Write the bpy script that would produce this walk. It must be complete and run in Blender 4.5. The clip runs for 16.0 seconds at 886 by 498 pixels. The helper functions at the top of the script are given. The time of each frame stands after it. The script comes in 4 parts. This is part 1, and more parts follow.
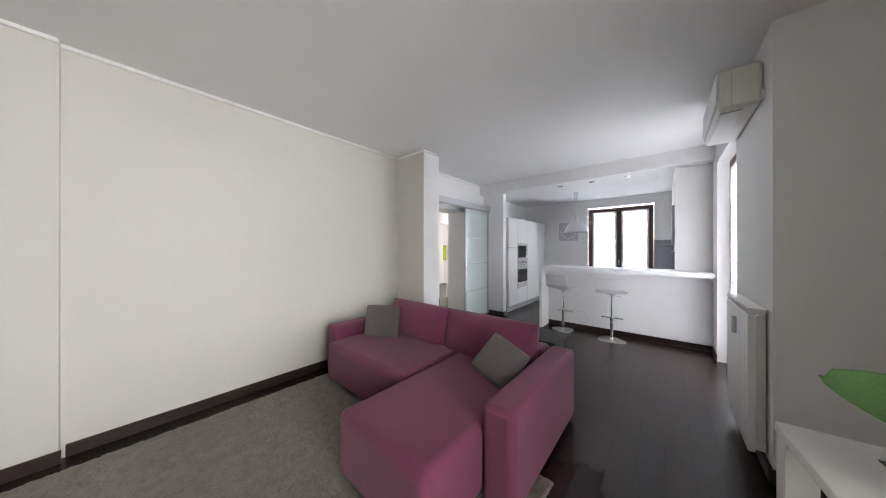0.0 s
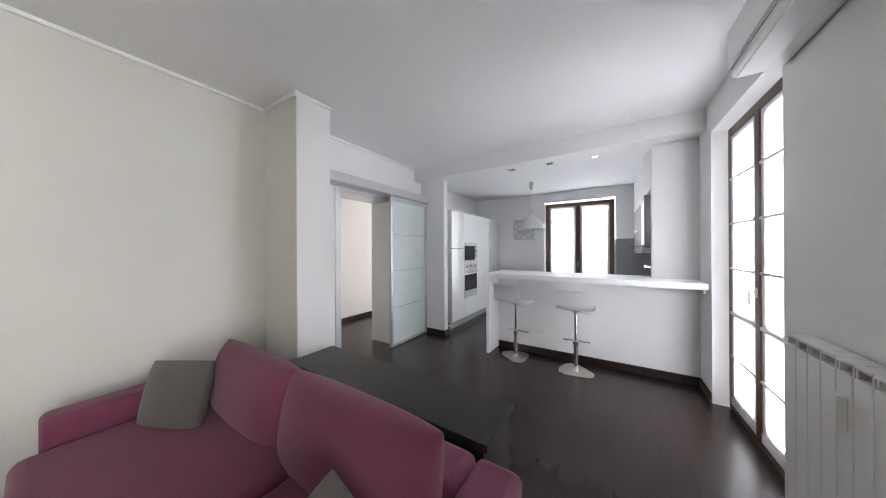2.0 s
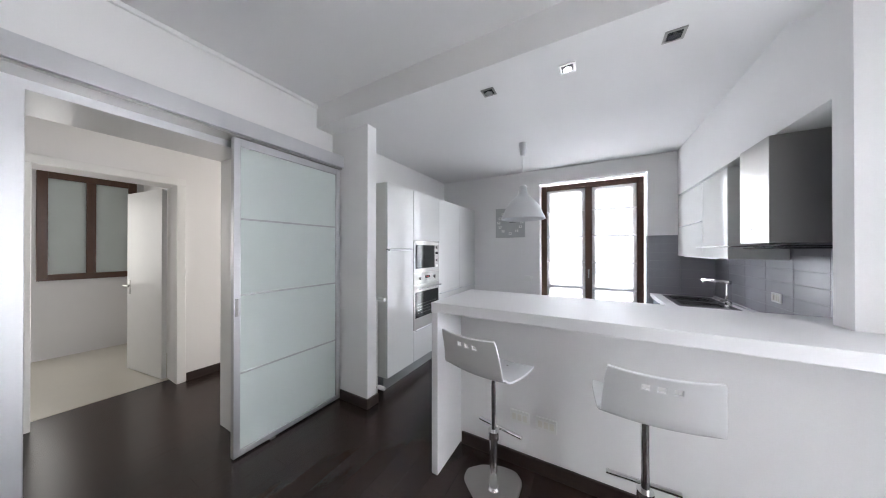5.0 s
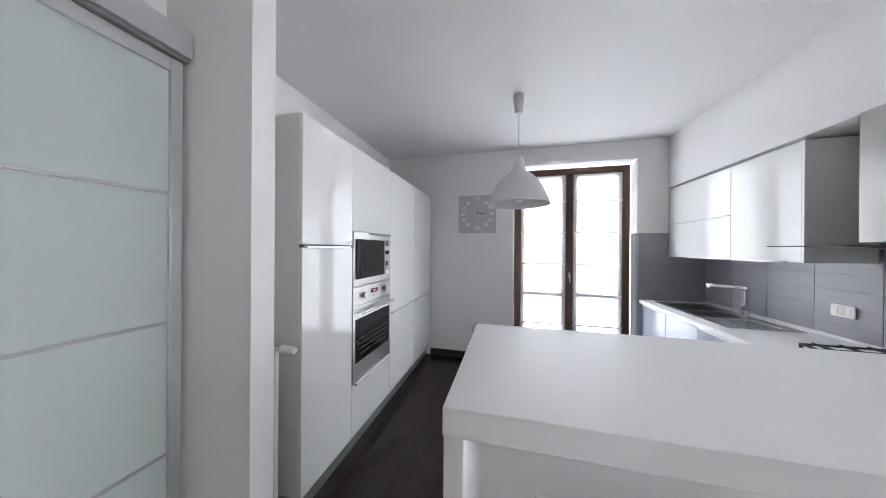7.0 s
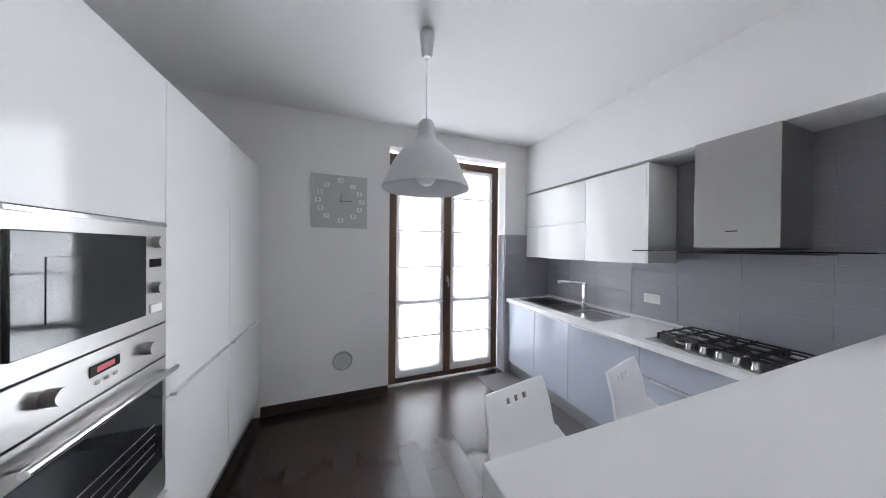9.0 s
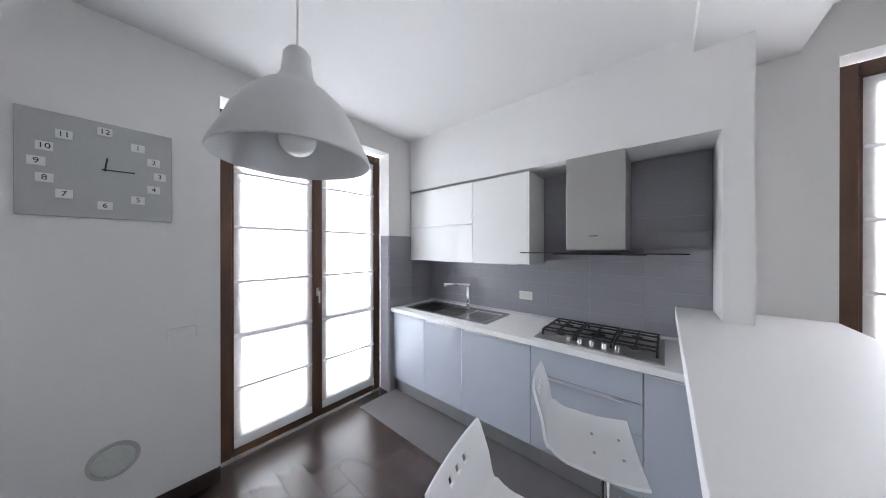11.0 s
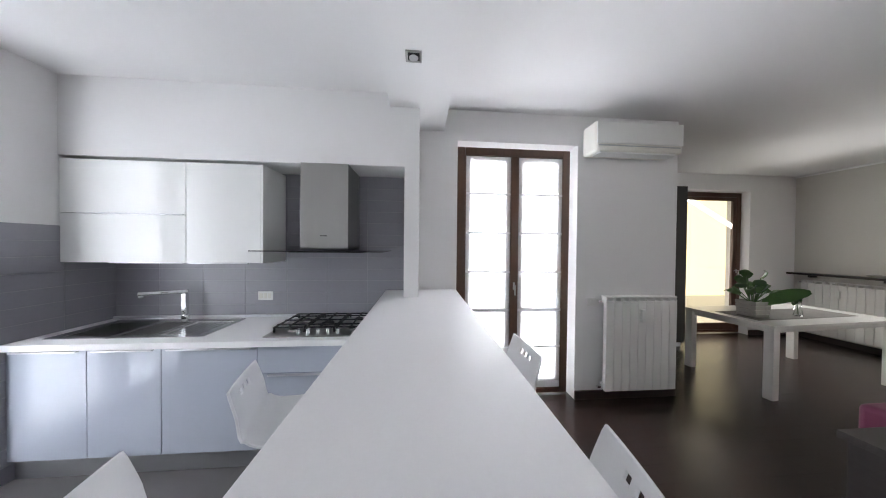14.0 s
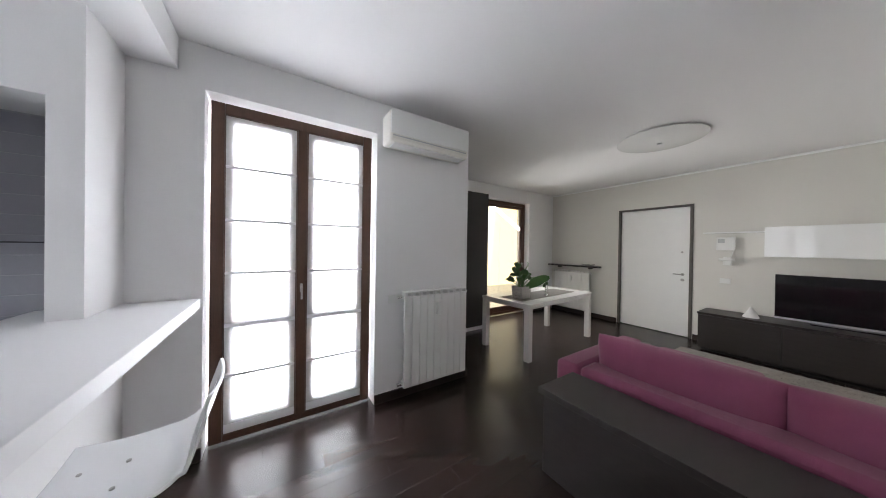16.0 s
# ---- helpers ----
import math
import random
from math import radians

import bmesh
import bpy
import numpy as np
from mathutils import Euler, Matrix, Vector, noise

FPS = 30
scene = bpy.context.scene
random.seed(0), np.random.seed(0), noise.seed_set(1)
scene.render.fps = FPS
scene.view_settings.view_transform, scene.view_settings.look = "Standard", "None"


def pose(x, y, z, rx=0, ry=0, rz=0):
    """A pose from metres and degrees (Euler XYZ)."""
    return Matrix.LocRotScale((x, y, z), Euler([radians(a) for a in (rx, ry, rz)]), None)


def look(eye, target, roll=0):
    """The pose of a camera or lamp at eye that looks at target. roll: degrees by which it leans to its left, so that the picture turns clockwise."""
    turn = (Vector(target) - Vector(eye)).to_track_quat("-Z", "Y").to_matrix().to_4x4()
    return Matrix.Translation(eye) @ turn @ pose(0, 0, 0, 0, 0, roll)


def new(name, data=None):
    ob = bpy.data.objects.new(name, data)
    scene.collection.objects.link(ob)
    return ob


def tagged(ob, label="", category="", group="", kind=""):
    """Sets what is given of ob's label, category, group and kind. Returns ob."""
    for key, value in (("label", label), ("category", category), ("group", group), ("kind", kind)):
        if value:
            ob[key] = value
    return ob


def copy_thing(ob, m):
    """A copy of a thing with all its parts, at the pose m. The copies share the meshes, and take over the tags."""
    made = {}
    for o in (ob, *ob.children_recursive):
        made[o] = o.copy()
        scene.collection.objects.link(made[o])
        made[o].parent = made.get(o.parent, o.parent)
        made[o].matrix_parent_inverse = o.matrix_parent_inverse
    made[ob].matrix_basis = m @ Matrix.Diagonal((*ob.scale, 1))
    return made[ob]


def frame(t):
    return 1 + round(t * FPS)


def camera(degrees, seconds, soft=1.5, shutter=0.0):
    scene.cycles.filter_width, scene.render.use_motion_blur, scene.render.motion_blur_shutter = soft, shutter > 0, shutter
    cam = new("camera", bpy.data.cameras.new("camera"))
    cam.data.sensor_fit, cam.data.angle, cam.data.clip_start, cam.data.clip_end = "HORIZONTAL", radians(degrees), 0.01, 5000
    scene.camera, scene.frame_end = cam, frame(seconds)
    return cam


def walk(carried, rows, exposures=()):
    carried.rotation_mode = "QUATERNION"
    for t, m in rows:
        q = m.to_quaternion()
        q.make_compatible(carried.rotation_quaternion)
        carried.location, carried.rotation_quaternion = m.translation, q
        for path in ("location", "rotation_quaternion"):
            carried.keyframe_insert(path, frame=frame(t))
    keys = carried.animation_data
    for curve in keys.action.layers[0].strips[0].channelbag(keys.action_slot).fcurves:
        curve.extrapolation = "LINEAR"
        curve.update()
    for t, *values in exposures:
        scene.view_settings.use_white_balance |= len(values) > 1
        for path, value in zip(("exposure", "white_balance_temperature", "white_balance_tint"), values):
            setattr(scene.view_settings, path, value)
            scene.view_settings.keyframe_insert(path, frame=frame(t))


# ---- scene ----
cam = camera(118.8, 16.0, soft=1.0)
PATH = [
    (0, (1.827, 2.144, 1.365), (0.531, 3.668, 1.367), 0.0),
    (0.5, (1.703, 2.46, 1.371), (0.517, 4.07, 1.372), -0.3),
    (1, (1.642, 2.8, 1.38), (0.517, 4.454, 1.388), -0.3),
    (1.5, (1.567, 3.122, 1.385), (0.466, 4.791, 1.386), -0.4),
    (2, (1.537, 3.474, 1.389), (0.463, 5.161, 1.39), -0.3),
    (2.5, (1.493, 3.82, 1.394), (0.435, 5.517, 1.395), -0.4),
    (3, (1.405, 4.155, 1.396), (0.352, 5.855, 1.396), -0.3),
    (3.5, (1.332, 4.472, 1.393), (0.277, 6.171, 1.391), -0.3),
    (4, (1.297, 4.791, 1.399), (0.24, 6.489, 1.398), -0.2),
    (6.5, (0.395, 6.032, 1.376), (-0.259, 7.922, 1.381), 0.3),
    (7, (0.261, 6.225, 1.386), (-0.222, 8.166, 1.384), 0.4),
    (7.5, (0.077, 6.38, 1.389), (-0.143, 8.368, 1.393), 0.5),
    (8, (-0.006, 6.58, 1.385), (0.063, 8.578, 1.38), 0.4),
    (8.5, (-0.091, 6.795, 1.401), (0.318, 8.753, 1.391), 0.5),
    (11, (-0.026, 7.416, 1.441), (1.501, 8.708, 1.438), 0.0),
    (11.5, (-0.041, 7.435, 1.445), (1.649, 8.504, 1.442), 0.0),
    (12, (-0.031, 7.393, 1.446), (1.78, 8.242, 1.44), 0.2),
    (12.5, (-0.038, 7.342, 1.449), (1.864, 7.96, 1.442), 0.1),
    (13, (-0.062, 7.292, 1.453), (1.904, 7.659, 1.441), 0.3),
    (13.5, (-0.077, 7.215, 1.46), (1.921, 7.309, 1.437), 0.4),
    (14, (-0.081, 7.059, 1.46), (1.912, 6.893, 1.435), 0.6),
    (14.5, (-0.074, 6.869, 1.453), (1.88, 6.444, 1.434), 0.8),
    (15, (-0.069, 6.697, 1.447), (1.821, 6.044, 1.432), 0.7),
    (15.5, (-0.035, 6.559, 1.433), (1.76, 5.677, 1.421), 0.8),
    (16, (0.02, 6.357, 1.418), (1.696, 5.266, 1.406), 0.9),
]
walk(cam, [(t, look(eye, target, roll)) for t, eye, target, roll in PATH])

# ---- light ----
world = bpy.data.worlds.new("sky")
scene.world = world
world.use_nodes = True
wn = world.node_tree
sky = wn.nodes.new("ShaderNodeTexSky")
sky.sky_type, sky.sun_disc = "NISHITA", False
sky.sun_elevation, sky.sun_rotation = radians(48), radians(200)
wn.links.new(sky.outputs[0], wn.nodes["Background"].inputs[0])
wn.nodes["Background"].inputs[1].default_value = 0.12
sun = new("sun", bpy.data.lights.new("sun", "SUN"))
sun.data.energy, sun.data.angle, sun.data.color = 2.0, radians(0.6), (1.0, 0.95, 0.88)
sun.matrix_world = look((0, 0, 20), (-6, 9, 0))
scene.view_settings.exposure = 0.12


def window_light(name, place, target, width, height, watts, color, spread=180):
    """A rectangular lamp: sky light through a window's opening, or fill added indoors."""
    lamp = new(name, bpy.data.lights.new(name, "AREA"))
    lamp.data.shape, lamp.data.size, lamp.data.size_y = "RECTANGLE", width, height
    lamp.data.energy, lamp.data.color = watts, color
    lamp.data.spread = radians(spread)
    lamp.matrix_world = look(place, target)
    return lamp


window_light("daylight_kitchen", (0.975, 10.02, 1.25), (0.975, 5, 1.25), 1.5, 2.5, 375, (0.93, 0.97, 1.05), 165)
window_light("daylight_terrace", (2.75, 6.16, 1.25), (0, 6.16, 1.25), 1.4, 2.5, 225, (0.94, 0.97, 1.04), 130)
window_light("daylight_dining", (4.125, 2.165, 1.23), (-1.18, 2.40, 0.8), 1.22, 2.3, 42, (0.97, 0.97, 0.97), 83)
# no openings behind these: fill lamps added to brighten hall and side rooms
window_light("fill_hall", (-2.15, 10.25, 1.5), (-2.15, 6, 1.0), 1.1, 1.8, 120, (1.0, 0.96, 0.90))
window_light("fill_side_room", (-4.9, 5.4, 1.5), (-2, 5.6, 1.2), 0.9, 1.2, 14, (1.0, 0.98, 0.94))
window_light("fill_far_room", (-4.95, 8.6, 1.5), (-2, 8.2, 1.2), 1.4, 1.6, 120, (1.0, 0.98, 0.94))


# ---- materials ----
def material(name, color, rough=0.5, metal=0.0, vary=0.06, scale=6.0, fine=120.0, bump=0.05, rand=0.0, coat=0.0, spread=0.012, sheen=0.0, spec=0.5):
    """A surface with variation at two scales, and a fine relief."""
    m = bpy.data.materials.new(name)
    m.use_nodes = True
    t = m.node_tree
    b = t.nodes["Principled BSDF"]
    geo = t.nodes.new("ShaderNodeTexCoord")
    big, small = t.nodes.new("ShaderNodeTexNoise"), t.nodes.new("ShaderNodeTexNoise")
    big.inputs["Scale"].default_value, big.inputs["Detail"].default_value = scale, 4
    small.inputs["Scale"].default_value, small.inputs["Detail"].default_value = fine, 3
    for n in (big, small):
        t.links.new(geo.outputs["Object"], n.inputs["Vector"])
    mix = t.nodes.new("ShaderNodeMath")
    mix.operation = "ADD"
    t.links.new(big.outputs["Fac"], mix.inputs[0])
    t.links.new(small.outputs["Fac"], mix.inputs[1])
    last = mix
    if rand:
        info = t.nodes.new("ShaderNodeObjectInfo")
        more = t.nodes.new("ShaderNodeMath")
        more.operation, more.inputs[1].default_value, more.inputs[2].default_value = "MULTIPLY_ADD", rand, -rand / 2
        t.links.new(info.outputs["Random"], more.inputs[0])
        both = t.nodes.new("ShaderNodeMath")
        both.operation = "ADD"
        t.links.new(last.outputs[0], both.inputs[0])
        t.links.new(more.outputs[0], both.inputs[1])
        last = both
    ramp = t.nodes.new("ShaderNodeMapRange")
    ramp.inputs[1].default_value, ramp.inputs[2].default_value = 0.5, 1.5
    ramp.inputs[3].default_value, ramp.inputs[4].default_value = 1 - vary, 1 + vary
    t.links.new(last.outputs[0], ramp.inputs[0])
    tint = t.nodes.new("ShaderNodeVectorMath")
    tint.operation = "SCALE"
    tint.inputs[0].default_value = color
    t.links.new(ramp.outputs[0], tint.inputs["Scale"])
    t.links.new(tint.outputs[0], b.inputs["Base Color"])
    gloss = t.nodes.new("ShaderNodeMapRange")
    gloss.inputs[1].default_value, gloss.inputs[2].default_value = 0.3, 0.7
    gloss.inputs[3].default_value, gloss.inputs[4].default_value = max(0.02, rough - spread), min(1, rough + spread)
    t.links.new(big.outputs["Fac"], gloss.inputs[0])
    t.links.new(gloss.outputs[0], b.inputs["Roughness"])
    b.inputs["Metallic"].default_value = metal
    b.inputs["Specular IOR Level"].default_value = spec
    b.inputs["Coat Weight"].default_value = coat
    b.inputs["Coat Roughness"].default_value = 0.04
    b.inputs["Sheen Weight"].default_value = sheen
    if bump:
        relief = t.nodes.new("ShaderNodeBump")
        relief.inputs["Strength"].default_value, relief.inputs["Distance"].default_value = bump, 0.004
        t.links.new(small.outputs["Fac"], relief.inputs["Height"])
        t.links.new(relief.outputs[0], b.inputs["Normal"])
    return m


def wood(name, color, rough, rand=0.0, stretch=(1, 14, 14), vary=0.35, axis_scale=3.0, relief=0.05, spec=0.5, spread=0.012, grain=8):
    """Grain stretched along one axis."""
    m = material(name, color, rough, vary=vary, bump=relief, rand=rand, spec=spec, spread=spread)
    t = m.node_tree
    coords = next(n for n in t.nodes if n.type == "TEX_COORD")
    move = t.nodes.new("ShaderNodeMapping")
    move.inputs["Scale"].default_value = stretch
    t.links.new(coords.outputs["Object"], move.inputs["Vector"])
    for n in [n for n in t.nodes if n.type == "TEX_NOISE"]:
        t.links.new(move.outputs[0], n.inputs["Vector"])
        n.inputs["Scale"].default_value = axis_scale if n.inputs["Scale"].default_value < 50 else axis_scale * grain
    return m


def glassy(name, color, rough, see=1.0):
    m = bpy.data.materials.new(name)
    m.use_nodes = True
    b = m.node_tree.nodes["Principled BSDF"]
    b.inputs["Base Color"].default_value = (*color, 1)
    b.inputs["Roughness"].default_value = rough
    b.inputs["Transmission Weight"].default_value = see
    return m


def sheer(name, color, open_part, through_part):
    """Thin woven fabric: part open, part letting light through, the rest plain cloth."""
    m = bpy.data.materials.new(name)
    m.use_nodes = True
    t = m.node_tree
    t.nodes.remove(t.nodes["Principled BSDF"])
    out = t.nodes["Material Output"]
    cloth, back, gap = t.nodes.new("ShaderNodeBsdfDiffuse"), t.nodes.new("ShaderNodeBsdfTranslucent"), t.nodes.new("ShaderNodeBsdfTransparent")
    weave = t.nodes.new("ShaderNodeTexNoise")
    weave.inputs["Scale"].default_value = 40
    coords = t.nodes.new("ShaderNodeTexCoord")
    t.links.new(coords.outputs["Object"], weave.inputs["Vector"])
    for n in (cloth, back):
        n.inputs["Color"].default_value = (*color, 1)
    one, two = t.nodes.new("ShaderNodeMixShader"), t.nodes.new("ShaderNodeMixShader")
    one.inputs[0].default_value = through_part
    t.links.new(cloth.outputs[0], one.inputs[1])
    t.links.new(back.outputs[0], one.inputs[2])
    amount = t.nodes.new("ShaderNodeMapRange")
    amount.inputs[3].default_value, amount.inputs[4].default_value = open_part * 0.85, open_part * 1.15
    t.links.new(weave.outputs["Fac"], amount.inputs[0])
    t.links.new(amount.outputs[0], two.inputs[0])
    t.links.new(one.outputs[0], two.inputs[1])
    t.links.new(gap.outputs[0], two.inputs[2])
    t.links.new(two.outputs[0], out.inputs["Surface"])
    return m


WHITE = material("white_wall_paint", (0.80, 0.79, 0.79), 0.85, vary=0.025, scale=1.5, fine=160, bump=0.10)
CEIL = material("ceiling_paint", (0.80, 0.79, 0.79), 0.9, vary=0.02, scale=1.2, fine=140, bump=0.08)
BEIGE = material("beige_wall_paint", (0.66, 0.64, 0.60), 0.85, vary=0.03, scale=1.5, fine=160, bump=0.10)
TRIM = material("white_trim", (0.82, 0.82, 0.81), 0.45, vary=0.03)
PLANK = wood("dark_plank", (0.026, 0.0148, 0.0125), 0.27, rand=0.9, stretch=(6, 0.9, 6), vary=0.09, axis_scale=2.2, relief=0.0, spec=0.36, spread=0.0, grain=26)
SUBFLOOR = material("dark_joint", (0.012, 0.009, 0.008), 0.4)
DOORSTEEL = material("grey_brown_steel_paint", (0.10, 0.088, 0.080), 0.45, vary=0.04, bump=0.02)
SKIRT = wood("dark_skirting", (0.026, 0.0155, 0.0135), 0.35, stretch=(2, 2, 14))
WENGE = wood("dark_furniture_wood", (0.022, 0.017, 0.016), 0.4, stretch=(2, 14, 14), vary=0.3)
FRAME_WOOD = wood("brown_window_wood", (0.085, 0.038, 0.022), 0.4, stretch=(10, 10, 1), vary=0.3)
LACQUER = material("white_gloss_lacquer", (0.80, 0.80, 0.79), 0.04, vary=0.01, scale=2, bump=0.0, spread=0.004, spec=0.42)
CARCASE = material("white_matt_board", (0.76, 0.75, 0.72), 0.55, vary=0.02, bump=0.02)
BLUEGREY = material("blue_grey_gloss_lacquer", (0.42, 0.45, 0.52), 0.05, vary=0.015, scale=2, bump=0.0, spread=0.004, spec=0.4)
TOP = material("white_laminate", (0.80, 0.79, 0.80), 0.42, vary=0.02, scale=3, bump=0.02, spec=0.3)
TILE = material("grey_tile", (0.285, 0.280, 0.310), 0.28, vary=0.04, scale=5, fine=60, bump=0.03, rand=0.30)
GROUT = material("grey_grout", (0.38, 0.38, 0.40), 0.8)
MAT = material("grey_floor_mat", (0.105, 0.098, 0.099), 0.6, vary=0.10, scale=7, fine=200, bump=0.2)
STEEL = material("brushed_steel", (0.45, 0.44, 0.425), 0.30, metal=1.0, vary=0.015, scale=4, bump=0.0, spread=0.004)
POLISHED = material("polished_sink_steel", (0.74, 0.74, 0.74), 0.20, metal=1.0, vary=0.03, bump=0.0, spread=0.03)
CHROME = material("chrome", (0.80, 0.80, 0.80), 0.10, metal=1.0, vary=0.02, bump=0.0, spread=0.03)
PLINTH = material("grey_brushed_plinth", (0.34, 0.34, 0.35), 0.45, metal=0.85, vary=0.02, bump=0.0)
ALU = material("satin_aluminium", (0.66, 0.66, 0.68), 0.38, metal=0.85, vary=0.03, bump=0.02)
IRON = material("black_cast_iron", (0.02, 0.02, 0.022), 0.55, vary=0.2, bump=0.2)
BLACK = material("black_gloss", (0.010, 0.010, 0.011), 0.07, vary=0.1, bump=0.0, spread=0.02)
DARKGLASS = material("dark_oven_glass", (0.02, 0.021, 0.023), 0.05, vary=0.1, bump=0.0, spread=0.02)
SHELL = material("white_moulded_plastic", (0.82, 0.82, 0.83), 0.22, vary=0.015, scale=3, bump=0.0, spread=0.04)
PLASTIC = material("white_plastic", (0.78, 0.78, 0.76), 0.4, vary=0.02, bump=0.0)
CREAM = material("aged_white_plastic", (0.74, 0.72, 0.66), 0.4, vary=0.03, bump=0.0)
ENAMEL = material("white_radiator_enamel", (0.80, 0.79, 0.77), 0.3, vary=0.02, bump=0.0)
PLUM = material("plum_fabric", (0.175, 0.036, 0.082), 0.9, vary=0.14, scale=9, fine=420, bump=0.35, sheen=0.15)
GREYCLOTH = material("grey_brown_cushion_cloth", (0.112, 0.097, 0.093), 0.92, vary=0.15, scale=12, fine=450, bump=0.35, sheen=0.2)
RUG = material("beige_pile", (0.235, 0.213, 0.19), 0.95, vary=0.30, scale=16, fine=90, bump=0.8)
SHADE = material("grey_lamp_enamel", (0.60, 0.60, 0.61), 0.32, metal=0.25, vary=0.03, bump=0.0)
BULB = material("opal_bulb", (0.78, 0.78, 0.77), 0.25, vary=0.01, bump=0.0)
FROST = glassy("frosted_glass", (0.86, 0.93, 0.91), 0.55, 0.45)
GLASS = glassy("clear_glass", (0.95, 0.97, 0.96), 0.02)
SHEER = sheer("white_sheer_blind", (0.92, 0.92, 0.93), 0.36, 0.45)
HEM = sheer("white_blind_hem", (0.86, 0.86, 0.88), 0.02, 0.03)
BATTEN = sheer("white_blind_fold", (0.84, 0.84, 0.87), 0.0, 0.015)
CLOCKGREY = material("grey_clock_panel", (0.47, 0.48, 0.48), 0.35, vary=0.04, bump=0.0)
INK = material("dark_ink", (0.03, 0.03, 0.04), 0.6, vary=0.1, bump=0.0)
RED = material("red_display", (0.45, 0.04, 0.05), 0.3, vary=0.1, bump=0.0)
LEAF = material("green_leaf", (0.062, 0.135, 0.038), 0.35, vary=0.35, scale=14, bump=0.1, rand=0.6)
POT = material("pale_wood_planter", (0.42, 0.40, 0.37), 0.7, vary=0.15, bump=0.2)
SOIL = material("soil", (0.03, 0.022, 0.016), 0.95, vary=0.3, bump=0.5)
RUNNER = material("grey_table_runner", (0.16, 0.145, 0.13), 0.9, vary=0.2, bump=0.4)
TABLEWHITE = material("white_table_lacquer", (0.80, 0.79, 0.76), 0.25, vary=0.03, bump=0.0)
GLOW_FACADE = material("glowing_cream_facade", (0.72, 0.62, 0.45), 0.9, vary=0.06, scale=2, fine=60, bump=0.1)
# cream emission stands in for the sunlight that falls on this wall
GLOW_FACADE.node_tree.nodes["Principled BSDF"].inputs["Emission Color"].default_value = (1.0, 0.81, 0.48, 1)
GLOW_FACADE.node_tree.nodes["Principled BSDF"].inputs["Emission Strength"].default_value = 1.4
PAVING = material("pale_hall_tile", (0.55, 0.52, 0.46), 0.3, vary=0.05)
GREENWALL = material("lime_green_wall", (0.42, 0.52, 0.07), 0.8, vary=0.04)


# ---- building helpers ----
def box(bm, x0, x1, y0, y1, z0, z1, bevel=0.0, segments=2):
    """Adds a box with rounded edges to a bmesh."""
    made = bmesh.ops.create_cube(bm, size=1.0)["verts"]
    for v in made:
        v.co = Vector(((x0 + x1) / 2 + v.co.x * (x1 - x0), (y0 + y1) / 2 + v.co.y * (y1 - y0), (z0 + z1) / 2 + v.co.z * (z1 - z0)))
    if bevel:
        edges = list({e for v in made for e in v.link_edges})
        bmesh.ops.bevel(bm, geom=edges, offset=bevel, segments=segments, affect="EDGES", profile=0.5)
    return bm


def boxed(*a, **k):
    return box(bmesh.new(), *a, **k)


def rod(bm, a, b, r, sides=14, r2=None):
    """Adds a round bar from a to b."""
    a, b = Vector(a), Vector(b)
    m = Matrix.Translation((a + b) / 2) @ (b - a).to_track_quat("Z", "Y").to_matrix().to_4x4()
    bmesh.ops.create_cone(bm, cap_ends=True, segments=sides, radius1=r, radius2=r if r2 is None else r2, depth=(b - a).length, matrix=m)
    return bm


def lathe(bm, profile, sides=40, at=(0, 0, 0)):
    """Turns (radius, height) pairs round the upright axis."""
    rings = []
    for r, z in profile:
        rings.append([bm.verts.new((at[0] + r * math.cos(2 * math.pi * k / sides), at[1] + r * math.sin(2 * math.pi * k / sides), at[2] + z)) for k in range(sides)])
    for a, b in zip(rings, rings[1:]):
        for k in range(sides):
            bm.faces.new((a[k], a[(k + 1) % sides], b[(k + 1) % sides], b[k]))
    return bm


def mesh_of(name, bm, mat, smooth=False):
    bmesh.ops.recalc_face_normals(bm, faces=bm.faces)
    if smooth:  # flat panels stay flat between their rounded edges
        size = {f: f.calc_area() for f in bm.faces}
        flat = {f for f in bm.faces if all(size[g] < size[f] / 4 for e in f.edges for g in e.link_faces if g is not f)}
        for f in bm.faces:
            f.smooth = True
        for e in bm.edges:
            e.smooth = e.calc_face_angle(3.0) < radians(40) and not any(f in flat for f in e.link_faces)
    me = bpy.data.meshes.new(name)
    bm.to_mesh(me)
    bm.free()
    me.materials.append(mat)
    return me


def part(name, bm, mat, parent, label="", smooth=True):
    """One mesh, in world coordinates, as a part of a thing or of a part."""
    ob = new(name, mesh_of(name, bm, mat, smooth))
    if parent is not None:
        ob.parent = parent
        if parent.type == "EMPTY":
            ob.matrix_parent_inverse = Matrix.Translation(-parent.location)
    return tagged(ob, label) if label else ob


def thing(name, at, label, category, group=""):
    ob = new(name)
    ob.location = at
    ob.empty_display_size = 0.1
    return tagged(ob, label, category, group)


def single(name, bm, mat, label, category, group="", smooth=True):
    ob = new(name, mesh_of(name, bm, mat, smooth))
    return tagged(ob, label, category, group)


def structure(name, bm, mat, label, category, smooth=False):
    return tagged(new(name, mesh_of(name, bm, mat, smooth)), label, category, kind="structure")


